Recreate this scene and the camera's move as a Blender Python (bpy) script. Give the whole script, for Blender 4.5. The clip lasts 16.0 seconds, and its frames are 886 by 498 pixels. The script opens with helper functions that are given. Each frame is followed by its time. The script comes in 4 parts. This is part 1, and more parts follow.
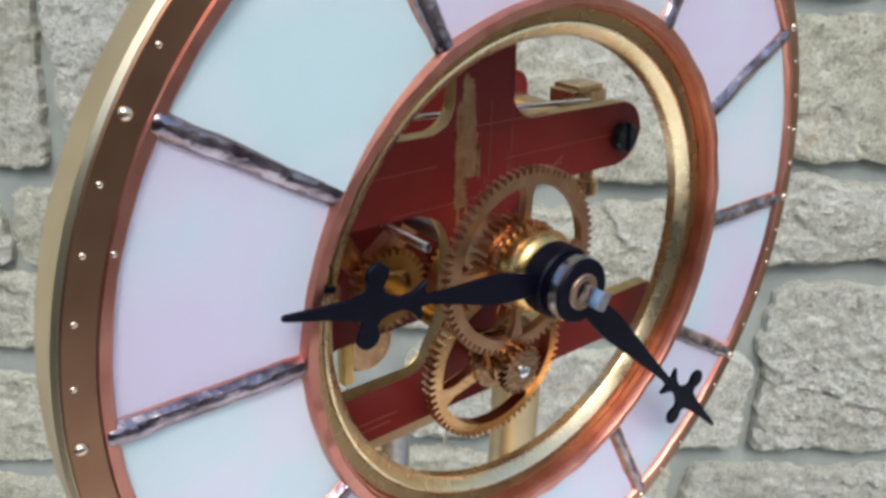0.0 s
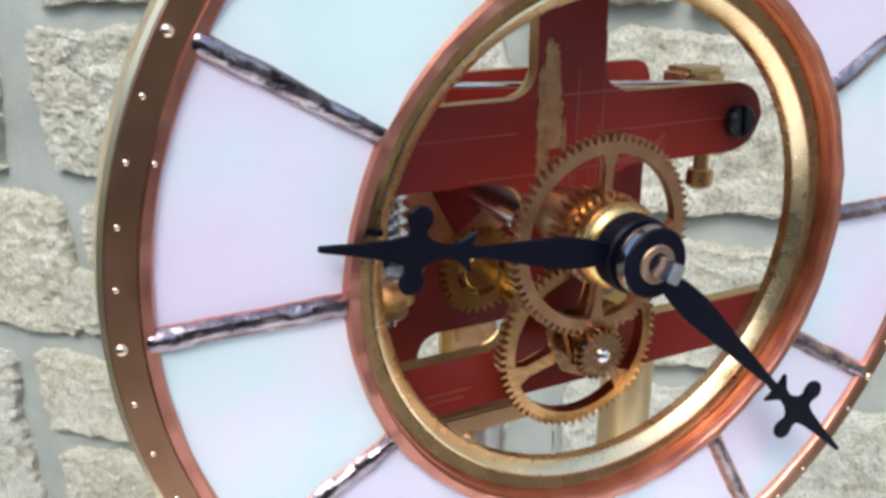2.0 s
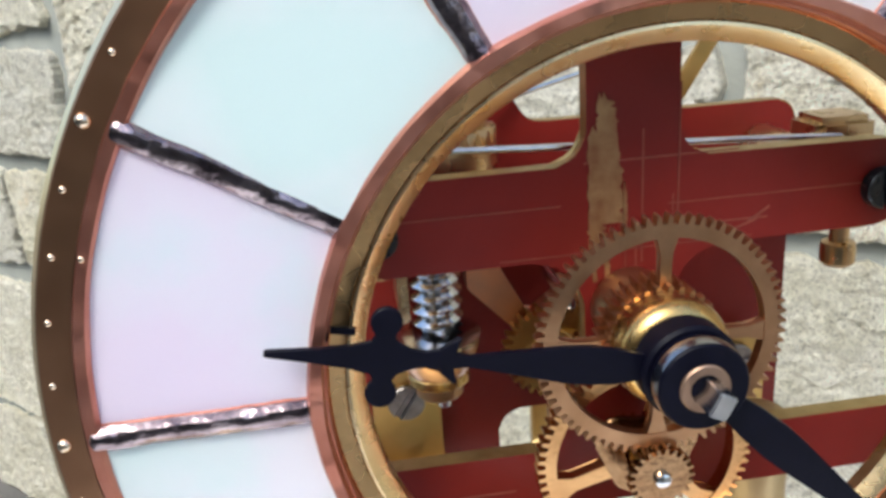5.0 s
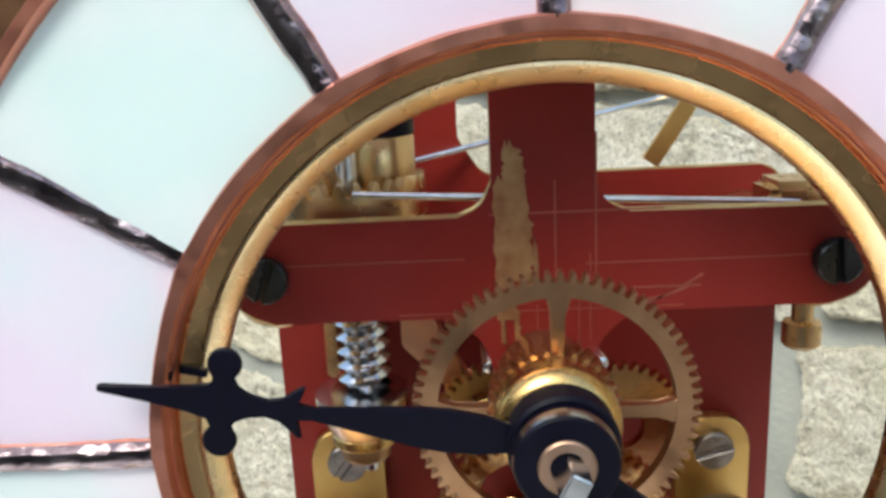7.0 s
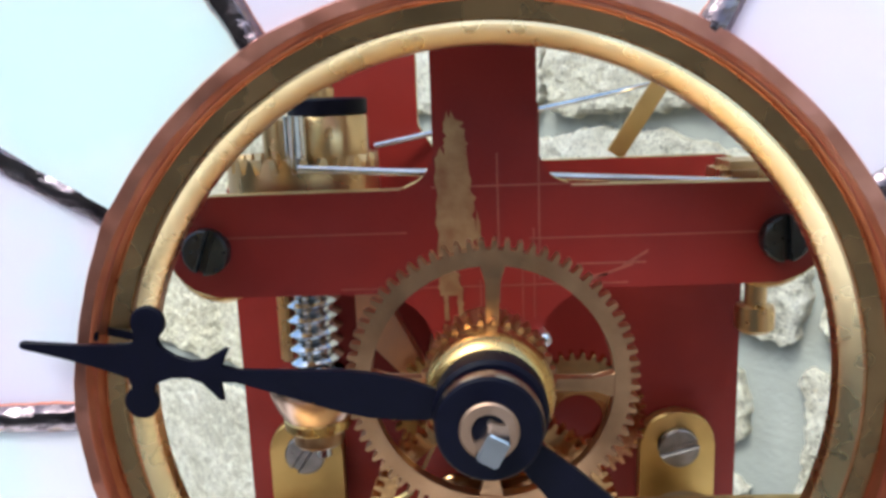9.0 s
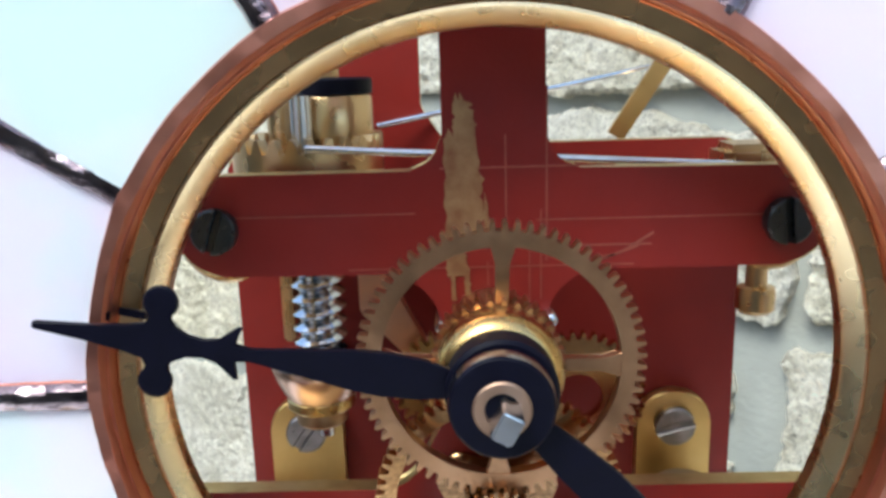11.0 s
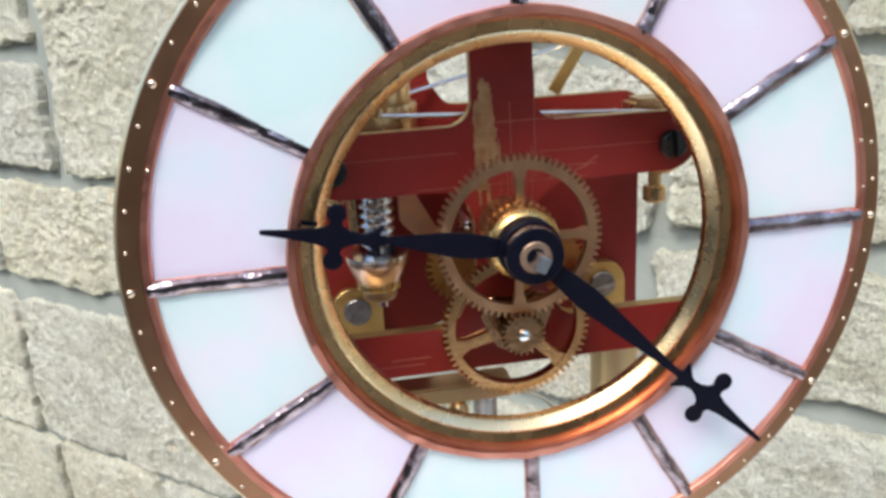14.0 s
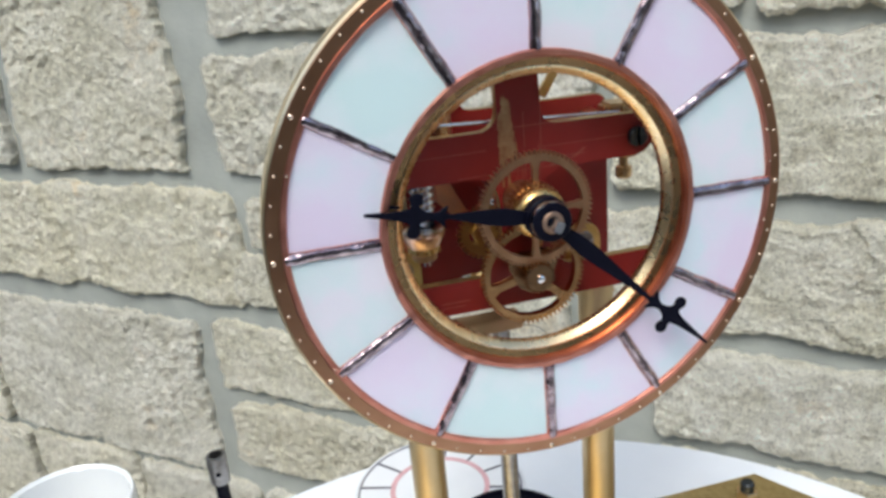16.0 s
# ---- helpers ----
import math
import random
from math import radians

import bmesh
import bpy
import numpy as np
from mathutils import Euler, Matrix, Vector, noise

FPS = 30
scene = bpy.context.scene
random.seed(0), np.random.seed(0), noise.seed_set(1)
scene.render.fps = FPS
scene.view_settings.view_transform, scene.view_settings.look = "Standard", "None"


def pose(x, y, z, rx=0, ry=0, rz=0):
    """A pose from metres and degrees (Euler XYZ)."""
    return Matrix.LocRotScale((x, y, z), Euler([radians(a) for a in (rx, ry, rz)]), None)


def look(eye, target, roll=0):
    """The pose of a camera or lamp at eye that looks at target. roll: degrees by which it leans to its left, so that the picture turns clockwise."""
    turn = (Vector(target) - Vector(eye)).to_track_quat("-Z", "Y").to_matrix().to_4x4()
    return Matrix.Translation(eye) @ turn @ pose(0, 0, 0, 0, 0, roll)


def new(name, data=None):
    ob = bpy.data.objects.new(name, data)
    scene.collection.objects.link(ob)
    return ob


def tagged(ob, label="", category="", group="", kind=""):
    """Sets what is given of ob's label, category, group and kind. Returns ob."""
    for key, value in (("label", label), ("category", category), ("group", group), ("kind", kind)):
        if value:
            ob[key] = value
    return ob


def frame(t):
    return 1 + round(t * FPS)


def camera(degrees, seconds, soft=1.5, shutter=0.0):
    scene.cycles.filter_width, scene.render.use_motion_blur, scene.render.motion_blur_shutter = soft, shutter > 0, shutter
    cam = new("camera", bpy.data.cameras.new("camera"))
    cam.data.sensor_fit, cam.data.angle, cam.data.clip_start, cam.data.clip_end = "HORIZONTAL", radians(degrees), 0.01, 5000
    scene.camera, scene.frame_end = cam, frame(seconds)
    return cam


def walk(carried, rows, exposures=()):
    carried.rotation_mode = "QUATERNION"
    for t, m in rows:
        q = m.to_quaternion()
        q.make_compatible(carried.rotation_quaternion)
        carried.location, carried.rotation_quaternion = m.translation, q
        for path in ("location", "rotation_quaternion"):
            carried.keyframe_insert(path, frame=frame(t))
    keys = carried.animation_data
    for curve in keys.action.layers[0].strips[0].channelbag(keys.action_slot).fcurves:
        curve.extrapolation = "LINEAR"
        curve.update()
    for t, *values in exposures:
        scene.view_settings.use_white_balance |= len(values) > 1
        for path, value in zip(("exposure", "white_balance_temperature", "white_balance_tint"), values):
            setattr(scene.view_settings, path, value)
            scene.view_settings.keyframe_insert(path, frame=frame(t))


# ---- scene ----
cam = camera(58.85, 16.0, soft=3.2)
PATH = [
    (0, (-0.11772, -0.10960, 1.04613), (0.17042, 0.24725, 0.84705), 1.41),
    (0.5, (-0.11939, -0.11897, 1.04162), (0.13821, 0.26064, 0.84278), 0.03),
    (1, (-0.11588, -0.12738, 1.04108), (0.12612, 0.26652, 0.85061), -0.76),
    (1.5, (-0.10574, -0.13135, 1.03641), (0.12201, 0.27733, 0.86001), -0.95),
    (2, (-0.09832, -0.12673, 1.02892), (0.09407, 0.30133, 0.85646), -0.61),
    (2.5, (-0.08044, -0.12296, 1.02376), (0.07960, 0.31895, 0.85315), -1.80),
    (3, (-0.07399, -0.11648, 1.02350), (0.05738, 0.33833, 0.86259), -2.73),
    (3.5, (-0.06990, -0.11449, 1.02458), (0.04717, 0.34244, 0.85872), -2.95),
    (4, (-0.06602, -0.11521, 1.03511), (0.03336, 0.34485, 0.86638), -3.11),
    (6.5, (-0.01951, -0.10939, 1.03400), (-0.02986, 0.37153, 0.89757), -4.12),
    (7, (-0.01286, -0.10889, 1.02701), (-0.02573, 0.37672, 0.90864), -2.78),
    (7.5, (-0.00775, -0.11089, 1.02007), (-0.02073, 0.37814, 0.91671), -2.38),
    (8, (-0.00575, -0.10966, 1.01795), (-0.02465, 0.38001, 0.91863), -2.24),
    (8.5, (-0.00055, -0.10964, 1.01648), (-0.02156, 0.38020, 0.91843), -2.27),
    (11, (-0.00517, -0.11046, 1.01699), (-0.01549, 0.37682, 0.90543), -1.70),
    (11.5, (-0.00188, -0.11469, 1.01366), (-0.00690, 0.37180, 0.89835), -1.73),
    (12, (-0.00558, -0.11984, 1.01682), (0.00438, 0.36609, 0.89947), -1.55),
    (12.5, (-0.01339, -0.13995, 1.01670), (0.01501, 0.34204, 0.88676), -2.07),
    (13, (-0.02570, -0.16332, 1.02477), (0.01308, 0.31688, 0.89093), -2.66),
    (13.5, (-0.04148, -0.17509, 1.03153), (0.01333, 0.30074, 0.88805), -2.80),
    (14, (-0.04889, -0.19089, 1.03509), (0.01891, 0.28002, 0.88131), -3.48),
    (14.5, (-0.06412, -0.19880, 1.04074), (0.01459, 0.26615, 0.87451), -4.46),
    (15, (-0.07619, -0.21523, 1.04981), (0.03043, 0.24493, 0.88586), -4.69),
    (15.5, (-0.08792, -0.23874, 1.06113), (0.01192, 0.22067, 0.89093), -4.72),
    (16, (-0.09887, -0.26247, 1.06493), (0.00605, 0.19416, 0.89034), -5.13),
]
EXPOSURES = [(0.0, 0.62, 5850, 3), (1.5, 0.97, 5900, 3), (3.5, 1.0, 6050, 4), (6.5, 1.1, 6400, 1), (7.0, 1.13, 6450, 0), (8.5, 1.25, 5900, 0), (11.0, 1.24, 5850, 0), (11.5, 1.15, 5350, 0),
             (12.0, 1.18, 5300, 0), (12.5, 1.25, 5350, 0), (13.0, 1.33, 5800, 2), (13.5, 1.2, 6050, 2), (14.0, 1.06, 6100, 2), (14.5, 1.02, 6150, 3), (15.5, 0.90, 6100, 3), (16.0, 0.71, 6050, 3)]
walk(cam, [(t, look(eye, target, roll)) for t, eye, target, roll in PATH], EXPOSURES)

# ---- world and light ----
Z0 = 0.97           # height of the dial's centre
ZT = 0.72           # height of the table top
world = bpy.data.worlds.new("World")
scene.world = world
world.use_nodes = True
wn = world.node_tree
sky = wn.nodes.new("ShaderNodeTexSky")
sky.sky_type, sky.sun_disc = "NISHITA", False
sky.sun_elevation, sky.sun_rotation = radians(52), radians(215)
sky.air_density, sky.dust_density = 1.0, 3.0
wn.links.new(sky.outputs[0], wn.nodes["Background"].inputs[0])
wn.nodes["Background"].inputs[1].default_value = 0.15
sun = new("sun", bpy.data.lights.new("sun", "SUN"))
sun.data.energy, sun.data.angle, sun.data.color = 0.9, radians(20), (1.0, 0.97, 0.93)
sun.matrix_world = look((-1.6, -2.3, 4.6), (0, 0, 0.9))

# ---- materials ----
def mat(name, base, rough=0.5, metal=0.0, scale=60.0, vary=0.15, bump=0.0, bscale=None, second=None, coat=0.0, rvary=0.0, detail=6.0, dist=0.0004):
    m = bpy.data.materials.new(name)
    m.use_nodes = True
    nt = m.node_tree
    p = nt.nodes["Principled BSDF"]
    p.inputs["Roughness"].default_value, p.inputs["Metallic"].default_value = rough, metal
    p.inputs["Coat Weight"].default_value, p.inputs["Coat Roughness"].default_value = coat, 0.08
    tc = nt.nodes.new("ShaderNodeTexCoord")
    no = nt.nodes.new("ShaderNodeTexNoise")
    no.inputs["Scale"].default_value, no.inputs["Detail"].default_value = scale, detail
    nt.links.new(tc.outputs["Object"], no.inputs["Vector"])
    ramp = nt.nodes.new("ShaderNodeValToRGB")
    a, b = ramp.color_ramp.elements
    lo = second if second else tuple(c * (1 - vary) for c in base)
    hi = base if second else tuple(min(1, c * (1 + vary)) for c in base)
    a.position, b.position = 0.32, 0.68
    a.color, b.color = (*lo, 1), (*hi, 1)
    nt.links.new(no.outputs["Fac"], ramp.inputs[0])
    col = ramp.outputs[0]
    nt.links.new(col, p.inputs["Base Color"])
    if rvary:
        n2 = nt.nodes.new("ShaderNodeTexNoise")
        n2.inputs["Scale"].default_value = scale * 3.1
        nt.links.new(tc.outputs["Object"], n2.inputs["Vector"])
        mr = nt.nodes.new("ShaderNodeMapRange")
        mr.inputs[3].default_value, mr.inputs[4].default_value = max(0.02, rough - rvary), min(1, rough + rvary)
        nt.links.new(n2.outputs["Fac"], mr.inputs[0])
        nt.links.new(mr.outputs[0], p.inputs["Roughness"])
    if bump:
        n3 = nt.nodes.new("ShaderNodeTexNoise")
        n3.inputs["Scale"].default_value, n3.inputs["Detail"].default_value = bscale or scale * 4, 8
        nt.links.new(tc.outputs["Object"], n3.inputs["Vector"])
        bp = nt.nodes.new("ShaderNodeBump")
        bp.inputs["Strength"].default_value, bp.inputs["Distance"].default_value = bump, dist
        nt.links.new(n3.outputs["Fac"], bp.inputs["Height"])
        nt.links.new(bp.outputs[0], p.inputs["Normal"])
    return m


BRASS = mat("polished_brass", (0.70, 0.50, 0.27), 0.28, 1.0, 60, second=(0.64, 0.45, 0.24), rvary=0.04, bump=0.04, bscale=900)
BRASSD = mat("brushed_brass", (0.52, 0.34, 0.19), 0.34, 1.0, 50, second=(0.46, 0.29, 0.155), rvary=0.08, bump=0.1, bscale=1200)
CLICKB = mat("click_plate_brass", (0.42, 0.25, 0.13), 0.22, 1.0, 260, second=(0.30, 0.165, 0.08), rvary=0.1, bump=0.3, bscale=700)
CHEEKB = mat("rose_cheek_brass", (0.80, 0.38, 0.20), 0.42, 1.0, 120, second=(0.62, 0.34, 0.21), rvary=0.08)
GEARB = mat("wheel_brass", (0.60, 0.345, 0.19), 0.33, 1.0, 170, second=(0.45, 0.245, 0.125), rvary=0.1, bump=0.2, bscale=1500)
EDGEB = mat("plate_edge_brass", (0.60, 0.46, 0.22), 0.4, 1.0, 300, second=(0.48, 0.35, 0.15), bump=0.3, bscale=2000)
RINGF = mat("bronze_face", (0.40, 0.22, 0.125), 0.36, 1.0, 70, second=(0.33, 0.17, 0.095), rvary=0.06)
BEZELB = mat("bezel_bronze", (0.62, 0.40, 0.19), 0.27, 1.0, 48, second=(0.42, 0.26, 0.12), rvary=0.10, bump=0.12, bscale=500)
BUSHB = mat("worn_bush_brass", (0.36, 0.235, 0.165), 0.5, 1.0, 300, vary=0.1, rvary=0.1)
TRAINB = mat("polished_wheel_brass", (0.68, 0.385, 0.17), 0.22, 1.0, 120, second=(0.55, 0.29, 0.12), rvary=0.08, bump=0.15, bscale=900)
WORMS = mat("thread_steel", (0.60, 0.60, 0.62), 0.16, 1.0, 300, rvary=0.06)
STRUTB = mat("yellow_brass", (0.66, 0.44, 0.16), 0.36, 1.0, 120, second=(0.55, 0.36, 0.12), rvary=0.08)
LIPB = mat("lip_brass", (0.90, 0.71, 0.42), 0.28, 1.0, 70, second=(0.78, 0.58, 0.31), rvary=0.08, bump=0.08, bscale=600)
PALEB = mat("pale_brass", (0.86, 0.70, 0.44), 0.31, 1.0, 40, second=(0.80, 0.63, 0.38), rvary=0.04)
COPPER = mat("copper_foil", (0.71, 0.32, 0.235), 0.36, 1.0, 110, second=(0.56, 0.215, 0.15), rvary=0.12, bump=0.3, bscale=420)
SOLDER = mat("solder", (0.50, 0.41, 0.43), 0.17, 1.0, 210, second=(0.17, 0.125, 0.14), rvary=0.12, bump=0.75, bscale=340, dist=0.0007)
GOLD = mat("bright_gold_brass", (0.66, 0.45, 0.18), 0.27, 1.0, 80, second=(0.56, 0.36, 0.13), rvary=0.06)
ROSEB = mat("rose_polished_brass", (0.66, 0.44, 0.34), 0.27, 1.0, 60, second=(0.56, 0.36, 0.27))
PILLARB = mat("pillar_brass", (0.58, 0.45, 0.26), 0.38, 1.0, 60, second=(0.50, 0.38, 0.21), rvary=0.05)
WASHS = mat("polished_washer_steel", (0.40, 0.40, 0.41), 0.22, 1.0, 300, rvary=0.06)
PEWTER = mat("pewter_screw_steel", (0.26, 0.235, 0.22), 0.32, 1.0, 400, vary=0.2, rvary=0.1, bump=0.3, bscale=1800)
DOTM = mat("solder_dot", (0.70, 0.56, 0.42), 0.26, 1.0, 500)
STEEL = mat("polished_steel", (0.78, 0.79, 0.82), 0.2, 1.0, 200, rvary=0.06)
DSTEEL = mat("dull_steel", (0.34, 0.33, 0.33), 0.35, 1.0, 400, rvary=0.1, bump=0.2, bscale=2000)
RED = mat("red_paint", (0.205, 0.0155, 0.011), 0.42, 0.0, 45, second=(0.16, 0.011, 0.008), coat=0.0, bump=0.12, bscale=900, rvary=0.08)
BLACK = mat("black_lacquer", (0.0025, 0.0025, 0.008), 0.45, 0.0, 300, rvary=0.08, bump=0.1, bscale=1500)
BSCREW = mat("blackened_steel", (0.035, 0.04, 0.045), 0.3, 0.7, 300, rvary=0.1)
for dull in (BLACK, RED):
    dull.node_tree.nodes["Principled BSDF"].inputs["Specular IOR Level"].default_value = 0.12 if dull == BLACK else 0.32
WHITE = mat("white_table_plastic", (0.92, 0.92, 0.92), 0.35, 0.0, 20, vary=0.02, bump=0.1, bscale=600)
CERAMIC = mat("white_glaze", (0.82, 0.82, 0.80), 0.12, 0.0, 30, vary=0.02, coat=0.5)
MORTAR = mat("cement_mortar", (0.41, 0.42, 0.375), 0.95, 0.0, 14, second=(0.31, 0.32, 0.285), bump=0.5, bscale=150, dist=0.0022)
PAVING = mat("patio_concrete", (0.15, 0.14, 0.125), 0.9, 0.0, 6, vary=0.25, bump=0.5, bscale=120, dist=0.003)
PLASTER = mat("garden_wall_plaster", (0.13, 0.12, 0.10), 0.9, 0.0, 4, vary=0.3, bump=0.5, bscale=60, dist=0.004)
PAPER = mat("white_card", (0.78, 0.77, 0.76), 0.6, 0.0, 40, vary=0.02)
INK = mat("grey_ink", (0.12, 0.11, 0.12), 0.6, 0.0, 40)
PINKINK = mat("pink_ink", (0.62, 0.36, 0.36), 0.6, 0.0, 40)


def sandstone():
    """Split sandstone: cream and grey patches, fine dark grains, crumbly relief."""
    m = bpy.data.materials.new("sandstone")
    m.use_nodes = True
    nt = m.node_tree
    p = nt.nodes["Principled BSDF"]
    p.inputs["Roughness"].default_value = 0.95
    p.inputs["Specular IOR Level"].default_value = 0.2
    tc = nt.nodes.new("ShaderNodeTexCoord")
    oi = nt.nodes.new("ShaderNodeObjectInfo")
    add = nt.nodes.new("ShaderNodeVectorMath")
    sc = nt.nodes.new("ShaderNodeMath")
    sc.operation = "MULTIPLY"
    sc.inputs[1].default_value = 37.0
    nt.links.new(oi.outputs["Random"], sc.inputs[0])
    nt.links.new(tc.outputs["Object"], add.inputs[0])
    nt.links.new(sc.outputs[0], add.inputs[1])

    def nz(scale, detail, rough=0.6):
        n = nt.nodes.new("ShaderNodeTexNoise")
        n.inputs["Scale"].default_value, n.inputs["Detail"].default_value, n.inputs["Roughness"].default_value = scale, detail, rough
        nt.links.new(add.outputs[0], n.inputs["Vector"])
        return n.outputs["Fac"]

    def ramp(fac, stops):
        r = nt.nodes.new("ShaderNodeValToRGB")
        while len(r.color_ramp.elements) < len(stops):
            r.color_ramp.elements.new(0.5)
        for e, (pos, c) in zip(r.color_ramp.elements, stops):
            e.position, e.color = pos, (*c, 1)
        nt.links.new(fac, r.inputs[0])
        return r.outputs[0]

    def mix(kind, fac, a, b):
        x = nt.nodes.new("ShaderNodeMix")
        x.data_type, x.blend_type = "RGBA", kind
        x.inputs[0].default_value = fac
        nt.links.new(a, x.inputs[6])
        nt.links.new(b, x.inputs[7])
        return x.outputs[2]
    big = ramp(nz(13, 7, 0.68), [(0.28, (0.60, 0.56, 0.45)), (0.43, (0.77, 0.725, 0.59)), (0.60, (0.85, 0.805, 0.69)), (0.75, (0.80, 0.68, 0.49))])
    grain = ramp(nz(320, 8, 0.78), [(0.36, (0.42, 0.39, 0.34)), (0.46, (0.95, 0.95, 0.94)), (0.60, (1.14, 1.14, 1.14))])
    mid = ramp(nz(60, 6, 0.75), [(0.35, (0.66, 0.64, 0.58)), (0.50, (1.0, 1.0, 1.0)), (0.72, (1.12, 1.12, 1.12))])
    col = mix("MULTIPLY", 0.8, mix("MULTIPLY", 1.0, big, grain), mid)
    hs = nt.nodes.new("ShaderNodeHueSaturation")
    mr = nt.nodes.new("ShaderNodeMapRange")
    mr.inputs[3].default_value, mr.inputs[4].default_value = 1.02, 1.2
    nt.links.new(oi.outputs["Random"], mr.inputs[0])
    nt.links.new(mr.outputs[0], hs.inputs["Value"])
    wn2 = nt.nodes.new("ShaderNodeTexWhiteNoise")
    wn2.noise_dimensions = "1D"
    nt.links.new(oi.outputs["Random"], wn2.inputs["W"])
    ms = nt.nodes.new("ShaderNodeMapRange")
    ms.inputs[3].default_value, ms.inputs[4].default_value = 0.92, 1.25
    nt.links.new(wn2.outputs["Value"], ms.inputs[0])
    nt.links.new(ms.outputs[0], hs.inputs["Saturation"])
    nt.links.new(col, hs.inputs["Color"])
    nt.links.new(hs.outputs[0], p.inputs["Base Color"])
    h = nt.nodes.new("ShaderNodeMath")
    h.operation = "ADD"
    half = nt.nodes.new("ShaderNodeMath")
    half.operation = "MULTIPLY"
    half.inputs[1].default_value = 0.8
    nt.links.new(nz(330, 8, 0.75), half.inputs[0])
    nt.links.new(nz(80, 8, 0.7), h.inputs[0])
    nt.links.new(half.outputs[0], h.inputs[1])
    bp = nt.nodes.new("ShaderNodeBump")
    bp.inputs["Strength"].default_value, bp.inputs["Distance"].default_value = 1.0, 0.008
    nt.links.new(h.outputs[0], bp.inputs["Height"])
    nt.links.new(bp.outputs[0], p.inputs["Normal"])
    return m


STONE = sandstone()
SCRATCH = mat("scratched_paint", (0.27, 0.07, 0.045), 0.5, 0.2, 250)
BARE = mat("scraped_brass", (0.42, 0.25, 0.115), 0.45, 0.6, 260, second=(0.27, 0.12, 0.055), bump=0.3, bscale=2500)


def opal(name, c1, c2, c3):
    """Opalescent sheet glass: milky, slightly cloudy, with a glossy face."""
    m = bpy.data.materials.new(name)
    m.use_nodes = True
    nt = m.node_tree
    p = nt.nodes["Principled BSDF"]
    tc = nt.nodes.new("ShaderNodeTexCoord")
    oi = nt.nodes.new("ShaderNodeObjectInfo")
    add = nt.nodes.new("ShaderNodeVectorMath")
    nt.links.new(tc.outputs["Object"], add.inputs[0])
    nt.links.new(oi.outputs["Random"], add.inputs[1])
    no = nt.nodes.new("ShaderNodeTexNoise")
    no.inputs["Scale"].default_value, no.inputs["Detail"].default_value = 27, 4
    nt.links.new(add.outputs[0], no.inputs["Vector"])
    ramp = nt.nodes.new("ShaderNodeValToRGB")
    ramp.color_ramp.elements.new(0.5)
    for e, pos, c in zip(ramp.color_ramp.elements, (0.40, 0.52, 0.62), (c1, c2, c3)):
        e.position, e.color = pos, (*c, 1)
    nt.links.new(no.outputs["Fac"], ramp.inputs[0])
    nt.links.new(ramp.outputs[0], p.inputs["Base Color"])
    p.inputs["Roughness"].default_value = 0.16
    p.inputs["Coat Weight"].default_value = 0.6
    n2 = nt.nodes.new("ShaderNodeTexNoise")
    n2.inputs["Scale"].default_value = 30
    nt.links.new(add.outputs[0], n2.inputs["Vector"])
    bp = nt.nodes.new("ShaderNodeBump")
    bp.inputs["Strength"].default_value, bp.inputs["Distance"].default_value = 0.12, 0.002
    nt.links.new(n2.outputs["Fac"], bp.inputs["Height"])
    nt.links.new(bp.outputs[0], p.inputs["Normal"])
    tr = nt.nodes.new("ShaderNodeBsdfTranslucent")
    nt.links.new(ramp.outputs[0], tr.inputs["Color"])
    mix = nt.nodes.new("ShaderNodeMixShader")
    mix.inputs[0].default_value = 0.3
    nt.links.new(p.outputs[0], mix.inputs[1])
    nt.links.new(tr.outputs[0], mix.inputs[2])
    nt.links.new(mix.outputs[0], nt.nodes["Material Output"].inputs[0])
    return m


PINKG = opal("pink_opal_glass", (0.89, 0.79, 0.93), (0.88, 0.84, 0.945), (0.80, 0.885, 0.94))
MINTG = opal("mint_opal_glass", (0.76, 0.90, 0.90), (0.84, 0.91, 0.93), (0.91, 0.88, 0.94))


# ---- mesh tools ----
def mesh_of(name, bm, mats, smooth=False):
    bmesh.ops.recalc_face_normals(bm, faces=bm.faces)
    me = bpy.data.meshes.new(name)
    for f in bm.faces:
        f.smooth = smooth
    bm.to_mesh(me)
    bm.free()
    for m in (mats if isinstance(mats, (list, tuple)) else [mats]):
        me.materials.append(m)
    return me


def smooth_by_angle(me, deg=35):
    """Smooth faces with sharp edges past an angle."""
    bm = bmesh.new()
    bm.from_mesh(me)
    for f in bm.faces:
        f.smooth = True
    for e in bm.edges:
        if len(e.link_faces) == 2 and e.calc_face_angle(0) > radians(deg):
            e.smooth = False
    bm.to_mesh(me)
    bm.free()
    return me


def part(name, bm, material, parent, label="", m=None, smooth=True):
    me = bm if isinstance(bm, bpy.types.Mesh) else mesh_of(name, bm, material)
    if smooth and not isinstance(bm, bpy.types.Mesh):
        smooth_by_angle(me)
    ob = new(name, me)
    ob.parent = parent
    base = Matrix.Translation(parent["shift"]) if "shift" in parent else Matrix.Identity(4)
    ob.matrix_basis = base @ (m or Matrix.Identity(4))
    if label:
        tagged(ob, label)
    return ob


def thing(name, at, origin, label, category, group="", kind=""):
    """An Empty at the base of a thing; its parts are modelled round origin."""
    ob = new(name)
    ob.location = at
    ob["shift"] = tuple(Vector(origin) - Vector(at))
    return tagged(ob, label, category, group, kind)


